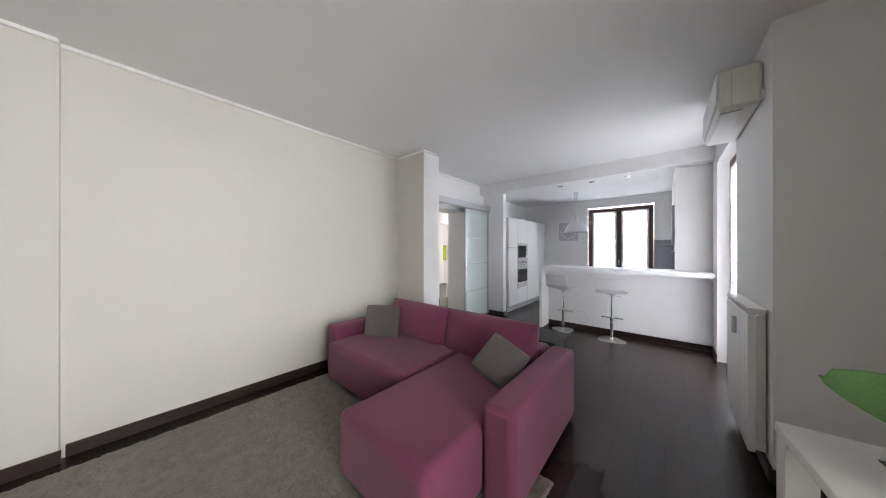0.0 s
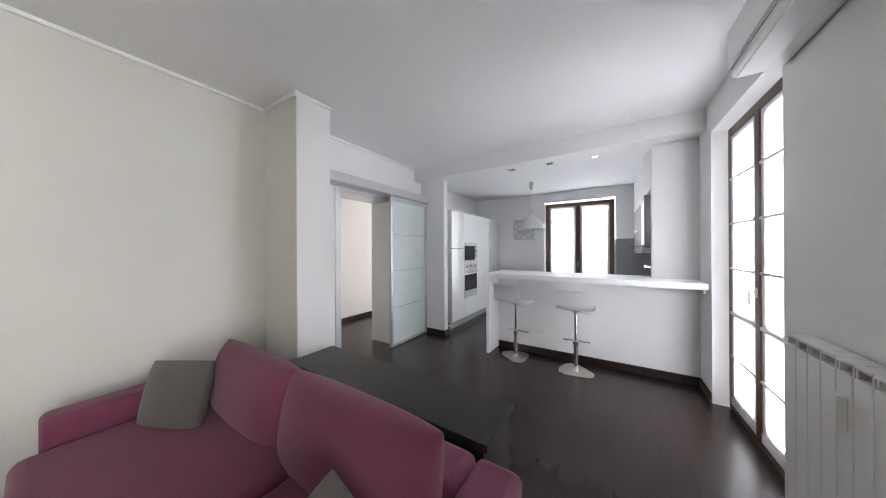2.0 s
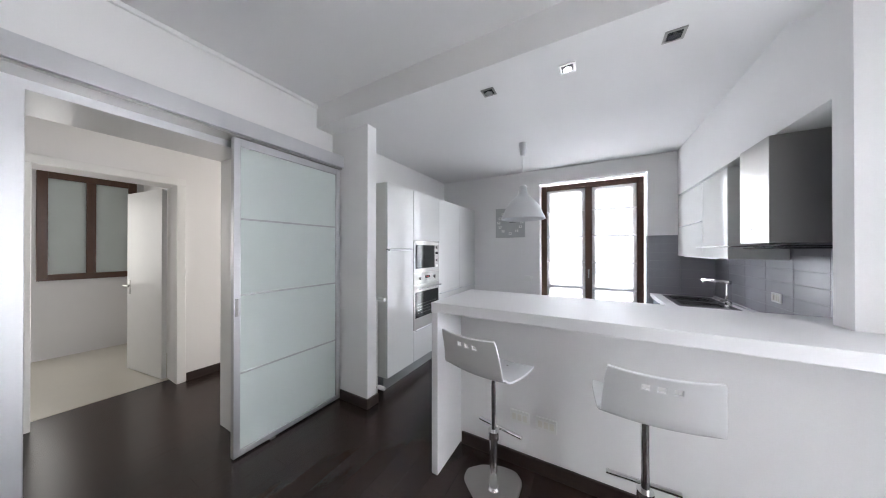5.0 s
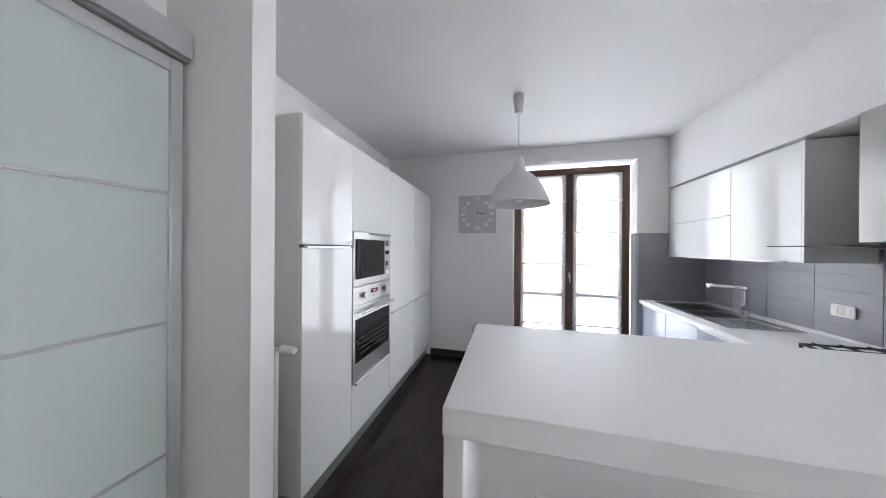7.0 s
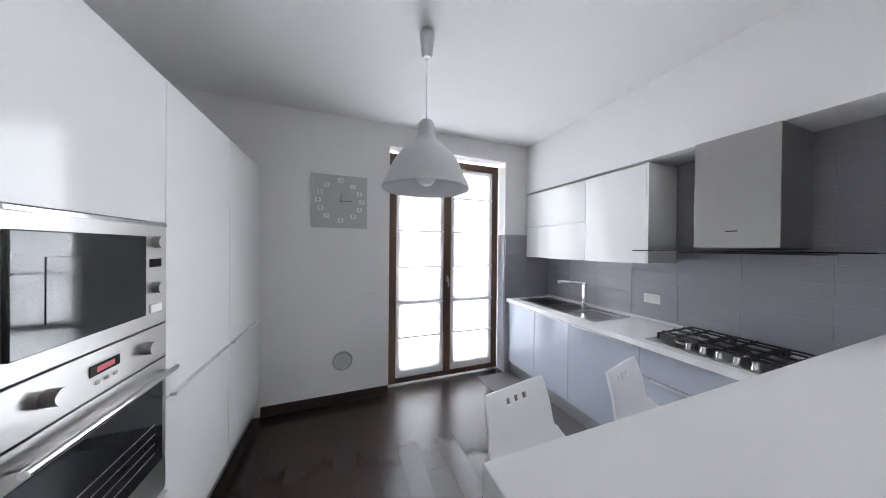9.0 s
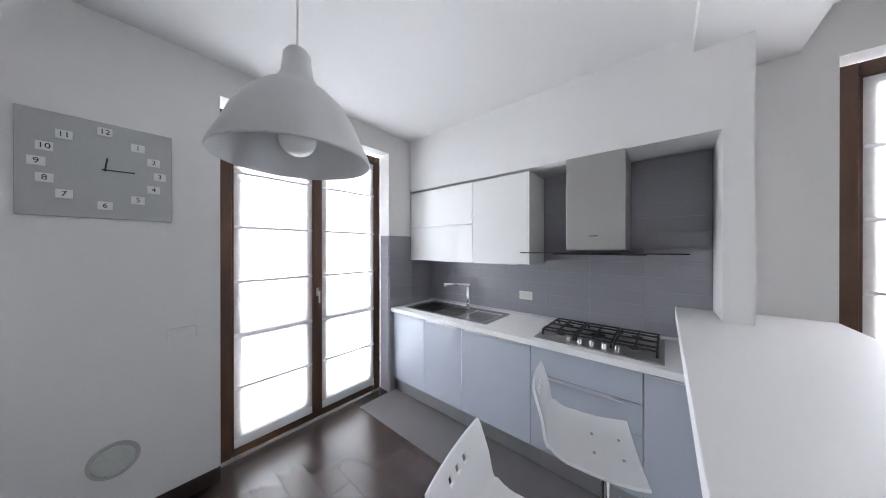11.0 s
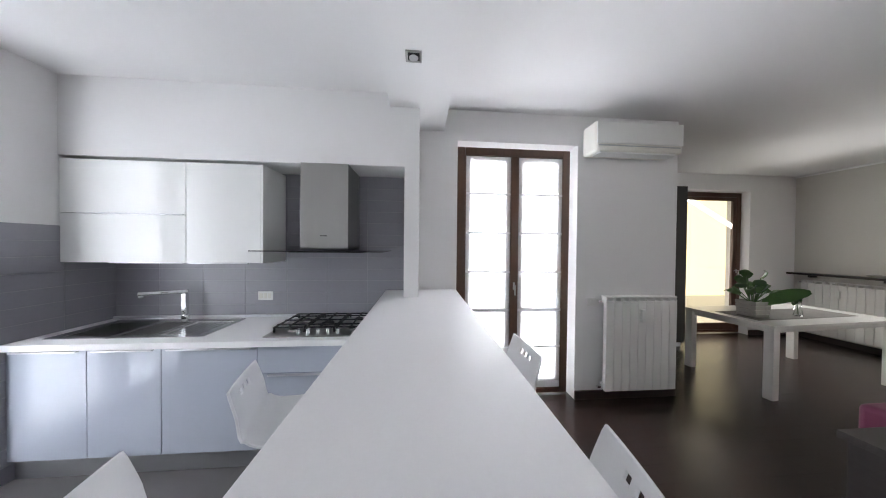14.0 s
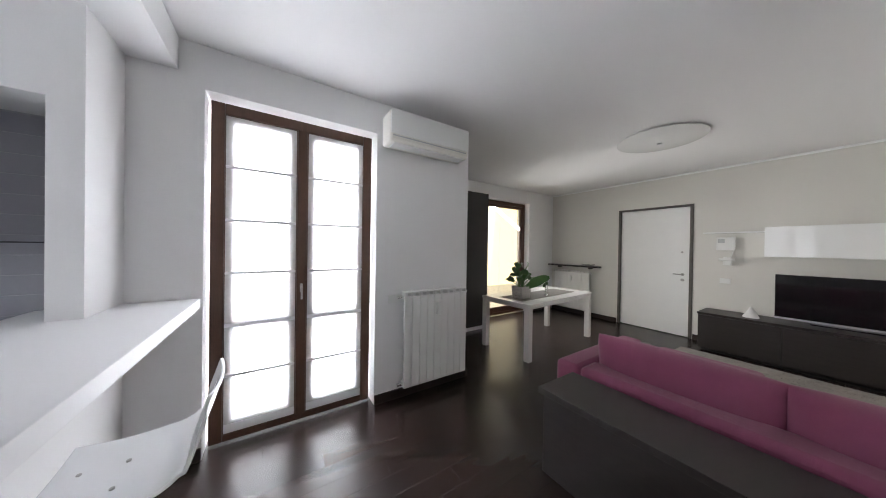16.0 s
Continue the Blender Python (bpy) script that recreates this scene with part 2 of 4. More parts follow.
def lettering(text, size, m, mat, parent, name="numeral", depth=0.0006):
    """Raised characters in the built-in font as a mesh part."""
    curve = bpy.data.curves.new("letters", "FONT")
    curve.body, curve.size, curve.align_x, curve.align_y, curve.extrude = text, size, "CENTER", "CENTER", depth
    ob = bpy.data.objects.new("letters", curve)
    me = bpy.data.meshes.new_from_object(ob)
    bpy.data.objects.remove(ob)
    me.transform(m)
    me.materials.clear()
    me.materials.append(mat)
    done = new(name, me)
    done.parent = parent
    if parent.type == "EMPTY":
        done.matrix_parent_inverse = Matrix.Translation(-parent.location)
    return done


# ---- structure ----
# living: left wall x -1.18, entrance wall y 0.66, terrace wall x 2.30, dining wall x 3.905
# kitchen: left wall x -1.33, window wall y 9.536, back wall x 2.21
H, HK, HB = 2.70, 2.60, 2.50
FL, SIDE = 0.663, 3.905
structure("floor", boxed(-5.2, 4.2, 0.3, 10.0, -0.15, -0.012), SUBFLOOR, "dark joints beneath the wooden floor", "floor")
bm = bmesh.new()
box(bm, -1.9, 4.3, 0.3, 6.86, H, H + 0.15)
structure("ceiling", bm, CEIL, "matt white painted living room ceiling", "ceiling")
structure("ceiling_kitchen", boxed(-1.7, 2.5, 7.30, 9.95, HK, HK + 0.15), CEIL, "matt white painted kitchen ceiling", "ceiling")
structure("ceiling_beam", boxed(-1.7, 2.5, 6.86, 7.30, HB, HB + 0.30), CEIL, "white plastered beam between kitchen and living room", "beam")
structure("ceiling_hall", boxed(-5.2, -1.56, 4.0, 10.4, 2.60, 2.72), CEIL, "white hallway ceiling", "ceiling")
bm = bmesh.new()
box(bm, -1.48, -1.12, FL, 1.83, 0, H)
box(bm, -1.48, -1.18, 1.83, 4.655, 0, H)
structure("wall_left", bm, BEIGE, "plain beige painted living room wall", "wall")
structure("pilaster_left", boxed(-1.48, -0.645, 4.655, 4.962, 0, H), WHITE, "white plastered pilaster", "pilaster")
structure("pilaster_face", boxed(-1.179, -0.647, 4.651, 4.6545, 0.086, H - 0.03), BEIGE, "beige painted face of the pilaster", "wall")
bm = bmesh.new()
box(bm, -1.56, -1.17, 4.962, 5.40, 0, H)
box(bm, -1.56, -1.17, 6.33, 7.03, 0, H)
box(bm, -1.56, -1.17, 5.40, 6.33, 2.12, H)
structure("wall_sliding_door", bm, WHITE, "white painted wall with a doorway to the hall", "wall")
structure("pilaster_kitchen", boxed(-1.56, -0.705, 7.03, 7.135, 0, HB + 0.02), WHITE, "white plastered pilaster at the kitchen's edge", "pilaster")
structure("wall_kitchen_left", boxed(-1.56, -1.33, 7.135, 9.85, 0, HK), WHITE, "white painted kitchen wall", "wall")
bm = bmesh.new()
box(bm, -1.56, 0.325, 9.536, 9.84, 0, HK)
box(bm, 1.635, 2.5, 9.536, 9.84, 0, HK)
box(bm, 0.325, 1.635, 9.536, 9.84, 2.395, HK)
structure("wall_window", bm, WHITE, "white painted kitchen wall with a glazed door", "wall")
structure("wall_kitchen_back", boxed(2.265, 2.5, 7.19, 9.536, 0, HK), WHITE, "white painted kitchen wall", "wall")
bm = bmesh.new()
box(bm, 1.925, 2.303, 7.08, 7.19, 0, HK)
box(bm, 1.925, 2.265, 7.19, 9.536, 2.055, HK)
structure("wall_kitchen_bulkhead", bm, WHITE, "white plastered bulkhead above the wall cabinets", "wall")
bm = bmesh.new()
box(bm, 2.303, 2.62, 4.556, 5.585, 0, H)
box(bm, 2.303, 2.62, 6.735, 7.19, 0, H)
box(bm, 2.303, 2.62, 5.585, 6.735, 2.42, H)
box(bm, 2.62, 4.25, 4.556, 4.80, 0, H)
structure("wall_terrace", bm, WHITE, "white painted wall with a glazed door", "wall")
bm = bmesh.new()
box(bm, SIDE, 4.25, FL, 1.53, 0, H)
box(bm, SIDE, 4.25, 2.80, 4.556, 0, H)
box(bm, SIDE, 4.25, 1.53, 2.80, 2.43, H)
structure("wall_dining", bm, WHITE, "white painted dining wall with a glazed door", "wall")
bm = bmesh.new()
box(bm, -1.48, 1.36, 0.35, FL, 0, H)
box(bm, 2.455, 4.25, 0.35, FL, 0, H)
box(bm, 1.36, 2.455, 0.35, FL, 2.19, H)
box(bm, 1.36, 2.455, 0.35, 0.50, 0, 2.19)
structure("wall_entrance", bm, BEIGE, "plain beige painted wall with the entrance door", "wall")
# hall beyond the sliding door
bm = bmesh.new()
box(bm, -3.0, -2.75, 6.36, 7.38, 0, 2.6)
box(bm, -3.0, -2.75, 7.98, 10.3, 0, 2.6)
box(bm, -3.0, -2.75, 4.0, 5.55, 0, 2.6)
box(bm, -3.0, -2.75, 5.55, 6.36, 2.06, 2.6)
box(bm, -3.0, -2.75, 7.38, 7.98, 2.06, 2.6)
box(bm, -2.75, -1.56, 4.0, 4.2, 0, 2.6)
structure("wall_hall", bm, WHITE, "cream white hallway wall with open doorways", "wall")
bm = bmesh.new()
box(bm, -5.2, -5.0, 4.0, 10.4, 0, 2.6)
box(bm, -5.0, -3.0, 6.60, 6.75, 0, 2.6)
box(bm, -5.0, -3.0, 4.0, 4.2, 0, 2.6)
box(bm, -2.75, -1.56, 10.3, 10.5, 0, 2.6)
box(bm, -1.56, -1.4, 9.85, 10.5, 0, 2.6)
structure("wall_side_rooms", bm, WHITE, "white walls of the rooms beyond the hall", "wall")
structure("wall_far_room", boxed(-5.0, -3.0, 10.2, 10.4, 0, 2.6), WHITE, "white wall of a far room", "wall")
single("wall_panel", boxed(-5.0, -4.2, 10.17, 10.199, 0.92, 1.52, 0.004), GREENWALL, "lime green panel on a far white wall", "wall panel")
structure("floor_side_room", boxed(-5.0, -2.945, 4.2, 6.6, -0.0115, 0.004), PAVING, "pale tiled floor of a side room", "floor")
bm = bmesh.new()
for y0, y1 in ((5.48, 5.55), (6.36, 6.43)):
    box(bm, -2.765, -2.725, y0, y1, 0, 2.06, 0.004)
box(bm, -2.765, -2.725, 5.48, 6.43, 2.06, 2.13, 0.004)
structure("trim_hall_door", bm, TRIM, "white painted architrave round a hall doorway", "trim")


def skirting(name, *runs):
    bm = bmesh.new()
    for x0, x1, y0, y1 in runs:
        box(bm, x0, x1, y0, y1, 0.0, 0.085, 0.004)
    return structure(name, bm, SKIRT, "dark wooden skirting board", "baseboard")


skirting("baseboard_left", (-1.12, -1.102, FL + 0.02, 1.84), (-1.18, -1.162, 1.85, 4.65))
skirting("baseboard_pilaster", (-1.16, -0.63, 4.635, 4.655), (-0.645, -0.627, 4.656, 4.98), (-1.17, -1.15, 4.985, 5.375))
skirting("baseboard_kitchen_pilaster", (-1.08, -0.69, 7.012, 7.03), (-0.705, -0.687, 7.031, 7.15))
skirting("baseboard_entrance", (-1.1, 1.35, FL, FL + 0.018), (2.465, 3.885, FL, FL + 0.018))
skirting("baseboard_dining", (3.887, 3.905, FL + 0.02, 1.52), (3.887, 3.905, 2.82, 4.53))
skirting("baseboard_terrace", (2.285, 2.303, 4.56, 5.585), (2.285, 2.303, 6.735, 7.06), (2.285, 3.885, 4.536, 4.555))
skirting("baseboard_window", (-0.72, 0.325, 9.518, 9.536))
skirting("baseboard_bar", (0.19, 2.303, 7.062, 7.0795))
skirting("baseboard_hall", (-2.75, -2.732, 6.44, 7.37))


def cornice(name, *runs):
    bm = bmesh.new()
    for x0, x1, y0, y1 in runs:
        box(bm, x0, x1, y0, y1, H - 0.028, H, 0.006)
    return structure(name, bm, TRIM, "thin white moulding under the ceiling", "cornice")


cornice("cornice_left", (-1.12, -1.095, FL + 0.03, 1.83), (-1.18, -1.155, 1.83, 4.63), (-1.155, -0.62, 4.63, 4.655), (-0.645, -0.62, 4.655, 4.962), (-1.17, -1.145, 4.962, 6.86))
cornice("cornice_entrance", (-1.095, 3.905, FL, FL + 0.025))


def glazed_door(name, at, turn, width, height, blinds, label, leaves=2):
    """A two-leaf wooden glazed door; x runs along the wall, y out of the room."""
    root = thing(name, (0, 0, 0), label, "glazed door")
    tagged(root, kind="structure")
    w, f, mid = width / 2, 0.075, 0.034
    bm = bmesh.new()
    box(bm, -w, -w + f, 0, 0.07, 0, height, 0.006)
    box(bm, w - f, w, 0, 0.07, 0, height, 0.006)
    box(bm, -w + f, w - f, 0.001, 0.069, height - f, height, 0.006)
    box(bm, -w + f, w - f, 0.001, 0.069, 0, 0.05, 0.006)
    part("window_frame", bm, FRAME_WOOD, root)
    if leaves == 2:
        part("mullion", boxed(-mid, mid, -0.012, 0.06, 0.05, height - f, 0.006), FRAME_WOOD, root)
    for a, b in ((-w + f, -mid), (mid, w - f)) if leaves == 2 else ((-w + f, w - f),):
        sash = bmesh.new()
        box(sash, a, a + 0.06, 0.012, 0.055, 0.05, height - f, 0.004)
        box(sash, b - 0.06, b, 0.012, 0.055, 0.05, height - f, 0.004)
        for z0, z1 in ((0.05, 0.16),) + (((0.80, 0.86),) if leaves == 2 else ()) + ((height - f - 0.06, height - f),):
            box(sash, a + 0.06, b - 0.06, 0.014, 0.053, z0, z1, 0.004)
        leaf = part("sash", sash, FRAME_WOOD, root)
        pane = part("pane", boxed(a + 0.06, b - 0.06, 0.030, 0.036, 0.16, height - f - 0.06), GLASS, leaf)
        pane.visible_shadow = False
        if blinds:
            x0, x1 = a + 0.008, b - 0.008
            levels = [height - f - 0.012, 1.95, 1.575, 1.20, 0.83, 0.47, 0.075]
            cloth = part("blind", boxed(x0, x1, -0.004, -0.003, levels[-1], levels[0]), SHEER, root, "white sheer roman blind")
            part("hem", boxed(x0, x1, -0.009, -0.0045, levels[-1] - 0.012, levels[-1] + 0.05, 0.0015), HEM, cloth)
            for z in levels[1:-1]:
                part("batten", boxed(x0, x1, -0.014, -0.0045, z - (0.014 if z == 0.83 else 0.009), z + (0.012 if z == 0.83 else 0.009), 0.002), BATTEN, cloth)
                for xa in (x0 + 0.012, x1 - 0.012):
                    part("ring", rod(bmesh.new(), (xa, -0.012, z + 0.008), (xa, -0.004, z + 0.008), 0.006, 10), PLASTIC, cloth)
    hx = 0.0 if leaves == 2 else w - f - 0.02
    grip = bmesh.new()
    box(grip, hx - 0.010, hx + 0.010, -0.018, -0.012, 1.03, 1.10, 0.002)
    rod(grip, (hx, -0.02 if leaves == 2 else 0.02, 1.07), (hx, -0.055, 1.07), 0.008)
    rod(grip, (hx, -0.05, 1.075), (hx, -0.05, 0.98), 0.007)
    part("door_handle", grip, STEEL, root)
    root.matrix_basis = pose(*at, 0, 0, turn)
    return root


glazed_door("window_1", (0.975, 9.66, 0.012), 0, 1.285, 2.36, True, "brown wooden glazed door with white roman blinds")
glazed_door("window_2", (2.405, 6.16, 0.012), -90, 1.12, 2.395, True, "brown wooden terrace door with white roman blinds")
glazed_door("window_3", (4.02, 2.165, 0.012), -90, 1.25, 2.41, False, "brown wooden terrace door with clear glass", 1)
# outside the dining door; the facade's own glow stands in for sunlight
structure("terrace_slab", boxed(4.25, 9.0, -9.0, 6.5, -0.25, -0.05), PAVING, "pale terrace paving", "terrace")
structure("backdrop_facade", boxed(7.6, 7.9, -9.0, 7.0, -0.25, 8.0), GLOW_FACADE, "cream facade backdrop across the terrace, glowing in place of sunlight", "backdrop")


# ---- hall doorway and sliding door ----
bm = bmesh.new()
box(bm, -1.57, -1.155, 5.375, 5.45, 0, 2.10, 0.003)
box(bm, -1.57, -1.155, 5.375, 6.34, 2.095, 2.15, 0.003)
structure("trim_doorway", bm, ALU, "grey aluminium lining of the doorway", "trim")
structure("trim_doorway_jamb", boxed(-1.57, -1.16, 6.30, 6.34, 0, 2.094, 0.003), TRIM, "white painted jamb of the doorway", "trim")
root = thing("sliding_door", (-1.1, 6.65, 0), "frosted glass sliding door in an aluminium frame, standing open", "sliding door")
part("rail", boxed(-1.17, -1.005, 5.16, 7.025, 2.155, 2.262, 0.004), ALU, root, "long aluminium track cover")
part("track", boxed(-1.165, -1.02, 5.20, 7.02, 2.140, 2.154, 0.002), STEEL, root)
bm = bmesh.new()
for y0, y1 in ((6.175, 6.215), (6.972, 7.012)):
    box(bm, -1.080, -1.040, y0, y1, 0.012, 2.138, 0.003)
for z0, z1 in ((0.012, 0.05), (2.085, 2.138)):
    box(bm, -1.079, -1.041, 6.215, 6.972, z0, z1, 0.003)
part("door_frame", bm, ALU, root)
part("glass", boxed(-1.065, -1.055, 6.215, 6.972, 0.05, 2.085), FROST, root, "milky frosted glass")
for z in (0.56, 1.085, 1.60):
    part("glazing_bar", boxed(-1.071, -1.049, 6.215, 6.972, z - 0.006, z + 0.006, 0.002), ALU, root)
part("pull", boxed(-1.041, -1.035, 6.185, 6.202, 0.95, 1.07, 0.002), STEEL, root)
part("floor_guide", boxed(-1.085, -1.035, 6.40, 6.44, 0.0, 0.011, 0.002), STEEL, root)

root = thing("door_2", (-2.98, 6.33, 0), "white panel door standing open into a tiled side room", "door")
tagged(root, kind="structure")
leaf = part("leaf", boxed(-3.74, -2.99, 6.315, 6.355, 0.012, 2.045, 0.003), TRIM, root)
bm = bmesh.new()
rod(bm, (-3.68, 6.315, 0.98), (-3.68, 6.265, 0.98), 0.010)
rod(bm, (-3.68, 6.268, 0.98), (-3.57, 6.268, 0.98), 0.009)
part("door_handle", bm, STEEL, root)
part("lock_plate", boxed(-3.70, -3.66, 6.312, 6.3148, 0.88, 1.04, 0.001), STEEL, root)
root.matrix_basis = pose(-2.98, 6.33, 0, 0, 0, 8)
root = thing("window_4", (-4.99, 6.1, 1.0), "brown wooden window of a side room", "window")
tagged(root, kind="structure")
bm = bmesh.new()
for y0, y1, z0, z1 in ((5.70, 5.78, 1.0, 2.38), (6.44, 6.52, 1.0, 2.38), (5.78, 6.44, 1.0, 1.08), (5.78, 6.44, 2.30, 2.38), (6.07, 6.15, 1.08, 2.30)):
    box(bm, -4.999, -4.94, y0, y1, z0, z1, 0.004)
part("window_frame", bm, FRAME_WOOD, root)
for y0, y1 in ((5.78, 6.07), (6.15, 6.44)):
    part("pane", boxed(-4.985, -4.975, y0, y1, 1.08, 2.30), FROST, root)

root = thing("thermostat", (-1.16, 5.16, 1.5), "small white wall thermostat with a display", "thermostat")
part("body", boxed(-1.17, -1.14, 5.09, 5.225, 1.47, 1.55, 0.006), PLASTIC, root)
part("screen", boxed(-1.141, -1.138, 5.11, 5.175, 1.51, 1.535, 0.001), CLOCKGREY, root)
for k in range(3):
    part("button", boxed(-1.141, -1.136, 5.185, 5.21, 1.48 + 0.022 * k, 1.494 + 0.022 * k, 0.002), CREAM, root)

# ---- bar ----
root = thing("bar_counter", (1.2, 7.05, 0), "white breakfast bar with a long laminate top", "bar counter")
part("worktop", boxed(0.133, 2.285, 6.742, 7.365, 1.004, 1.064, 0.003), TOP, root, "long white laminate top")
part("end_panel", boxed(0.135, 0.178, 6.745, 7.362, 0.0, 1.003, 0.003), TOP, root)
part("back_panel", boxed(0.179, 1.925, 7.08, 7.22, 0.0, 1.003), WHITE, root, "white plastered half wall")
part("bracket", boxed(2.256, 2.272, 6.765, 6.785, 0.970, 1.003, 0.002), PLASTIC, root)
for x in (0.60, 0.76):
    socket = part("socket", boxed(x - 0.06, x + 0.06, 7.070, 7.0795, 0.27, 0.35, 0.004), PLASTIC, root)
    for k in (-1, 0, 1):
        part("outlet", boxed(x + 0.034 * k - 0.013, x + 0.034 * k + 0.013, 7.067, 7.0705, 0.29, 0.33, 0.002), CREAM, socket)


def bar_stool(label, drop, foot):
    """A moulded white shell on a chrome gas lift; built at the origin, its back towards -y."""
    top = 0.716 - drop
    root = thing("bar_stool", (0, 0, 0), label, "bar stool", "stools at the breakfast bar")
    prof = []
    for k in range(6):
        prof.append((0.20 - 0.046 * k, top - 0.010 * math.sin(k / 5 * math.pi)))
    for k in range(1, 8):
        a = math.radians(k / 7 * 78)
        prof.append((-0.03 - 0.115 * math.sin(a), top + 0.115 * (1 - math.cos(a))))
    y0, z0 = prof[-1]
    for k in range(1, 8):
        prof.append((y0 - 0.0068 * k, z0 + 0.0222 * k))
    cols = 16
    bm = bmesh.new()
    grid = []
    n = len(prof)
    for r, (y, z) in enumerate(prof):
        row = []
        u = r / (n - 1)
        half = 0.200 - 0.036 * u - (0.004 if r in (0, n - 1) else 0)
        for c in range(cols):
            s = 2 * c / (cols - 1) - 1
            dip = 0.016 * s * s
            row.append(bm.verts.new((half * s, y + (dip if u > 0.5 else 0) * min(1, (u - 0.5) * 4), z + (dip if u <= 0.5 else 0) - (0.010 * (1 - s * s) if r == n - 1 else 0))))
        grid.append(row)
    for r in range(n - 1):
        for c in range(cols - 1):
            if r == n - 4 and c in (5, 7, 9):
                continue
            bm.faces.new((grid[r][c], grid[r][c + 1], grid[r + 1][c + 1], grid[r + 1][c]))
    shell = part("seat_shell", bm, SHELL, root, "white moulded seat and back in one piece")
    thick = shell.modifiers.new("thickness", "SOLIDIFY")
    thick.thickness, thick.offset = 0.011, 0
    soft = shell.modifiers.new("round", "BEVEL")
    soft.width, soft.segments, soft.limit_method, soft.angle_limit = 0.003, 2, "ANGLE", radians(50)
    for x in (-0.06, 0.06):
        for y in (0.045, 0.145):
            part("screw", rod(bmesh.new(), (x, y, top - 0.007), (x, y, top + 0.0035), 0.006, 10), STEEL, shell)
    bm = bmesh.new()
    box(bm, -0.055, 0.055, 0.03, 0.14, top - 0.028, top - 0.014, 0.004)
    rod(bm, (0, 0.09, top - 0.070), (0, 0.09, top - 0.026), 0.018, 18, 0.030)
    part("seat_plate", bm, STEEL, root)
    part("lever", rod(bmesh.new(), (0.02, 0.09, top - 0.040), (0.13, 0.06, top - 0.050), 0.004, 10), STEEL, root)
    bm = bmesh.new()
    rod(bm, (0, 0.09, 0.33), (0, 0.09, top - 0.06), 0.016, 18)
    rod(bm, (0, 0.09, 0.01), (0, 0.09, 0.34), 0.024, 20)
    part("column", bm, CHROME, root)
    bm = bmesh.new()
    rod(bm, (0, 0.09, 0.30), (0, 0.09, 0.345), 0.032, 20)
    rod(bm, (-0.14, 0.16, 0.325), (0.14, 0.16, 0.325), 0.011, 14)
    rod(bm, (0, 0.09, 0.325), (0, 0.16, 0.325), 0.010, 14)
    part("footrest", bm, CHROME, root)
    bm = bmesh.new()
    # a shield with one narrow end, its corners rounded by three rounds of corner cutting
    ring = [Vector(c) for c in ((-0.060, -0.185), (0.060, -0.185), (0.178, 0.050), (0.150, 0.130), (0.060, 0.165), (-0.060, 0.165), (-0.150, 0.130), (-0.178, 0.050))]
    for cut in range(3):
        ring = [p.lerp(q, w) for p, q in zip(ring, ring[1:] + ring[:1]) for w in ((0.14, 0.86) if cut == 0 else (0.25, 0.75))]
    turn = Matrix.Rotation(radians(foot), 2)
    ring = [turn @ p + Vector((0, 0.09)) for p in ring]
    n = len(ring)
    base = [bm.verts.new((*p, 0.0)) for p in ring]
    mid = [bm.verts.new((*p, 0.007)) for p in ring]
    upper = [bm.verts.new((p.x * 0.98, 0.09 + (p.y - 0.09) * 0.98, 0.010)) for p in ring]
    for a, b in ((base, mid), (mid, upper)):
        for k in range(n):
            bm.faces.new((a[k], a[(k + 1) % n], b[(k + 1) % n], b[k]))
    bm.faces.new(upper)
    bm.faces.new(list(reversed(base)))
    part("base_plate", bm, STEEL, root, "satin rounded steel plate")
    part("collar", rod(bmesh.new(), (0, 0.09, 0.010), (0, 0.09, 0.022), 0.034, 24, 0.027), CHROME, root)
    return root


TALL, LOW = "white moulded plastic bar stool on a chrome column", "white moulded plastic bar stool, set lower, on a chrome column"
for label, drop, x, y, turn, foot in ((TALL, 0.0, 0.49, 6.737, -12, 36), (TALL, 0.0, 1.21, 6.69, 2, 72), (LOW, 0.095, 0.605, 7.70, 191, -20), (LOW, 0.095, 1.215, 7.69, 195, 15)):
    bar_stool(label, drop, foot).matrix_basis = pose(x, y, 0, 0, 0, turn)

# ---- tall kitchen units ----
CX = -0.73


def front(name, y0, y1, z0, z1, parent, mat=LACQUER, x=CX):
    return part(name, boxed(x - 0.02, x, y0 + 0.002, y1 - 0.002, z0 + 0.002, z1 - 0.002, 0.0015), mat, parent)


def edge_grip(y0, y1, z, parent, x=CX, out=1):
    return part("handle", boxed(min(x - 0.004 * out, x + 0.022 * out), max(x - 0.004 * out, x + 0.022 * out), y0, y1, z - 0.007, z + 0.007, 0.002), ALU, parent, "slim pale metal edge handle")


def tall_unit(name, y0, y1, label):
    root = thing(name, (-1.03, (y0 + y1) / 2, 0), label, "kitchen cabinet", "tall kitchen units")
    part("body", boxed(-1.325, CX - 0.021, y0 + 0.001, y1 - 0.001, 0.13, 2.06), CARCASE, root)
    part("plinth", boxed(-1.30, CX - 0.05, y0, y1, 0.0, 0.129), PLINTH, root, "brushed aluminium plinth")
    return root


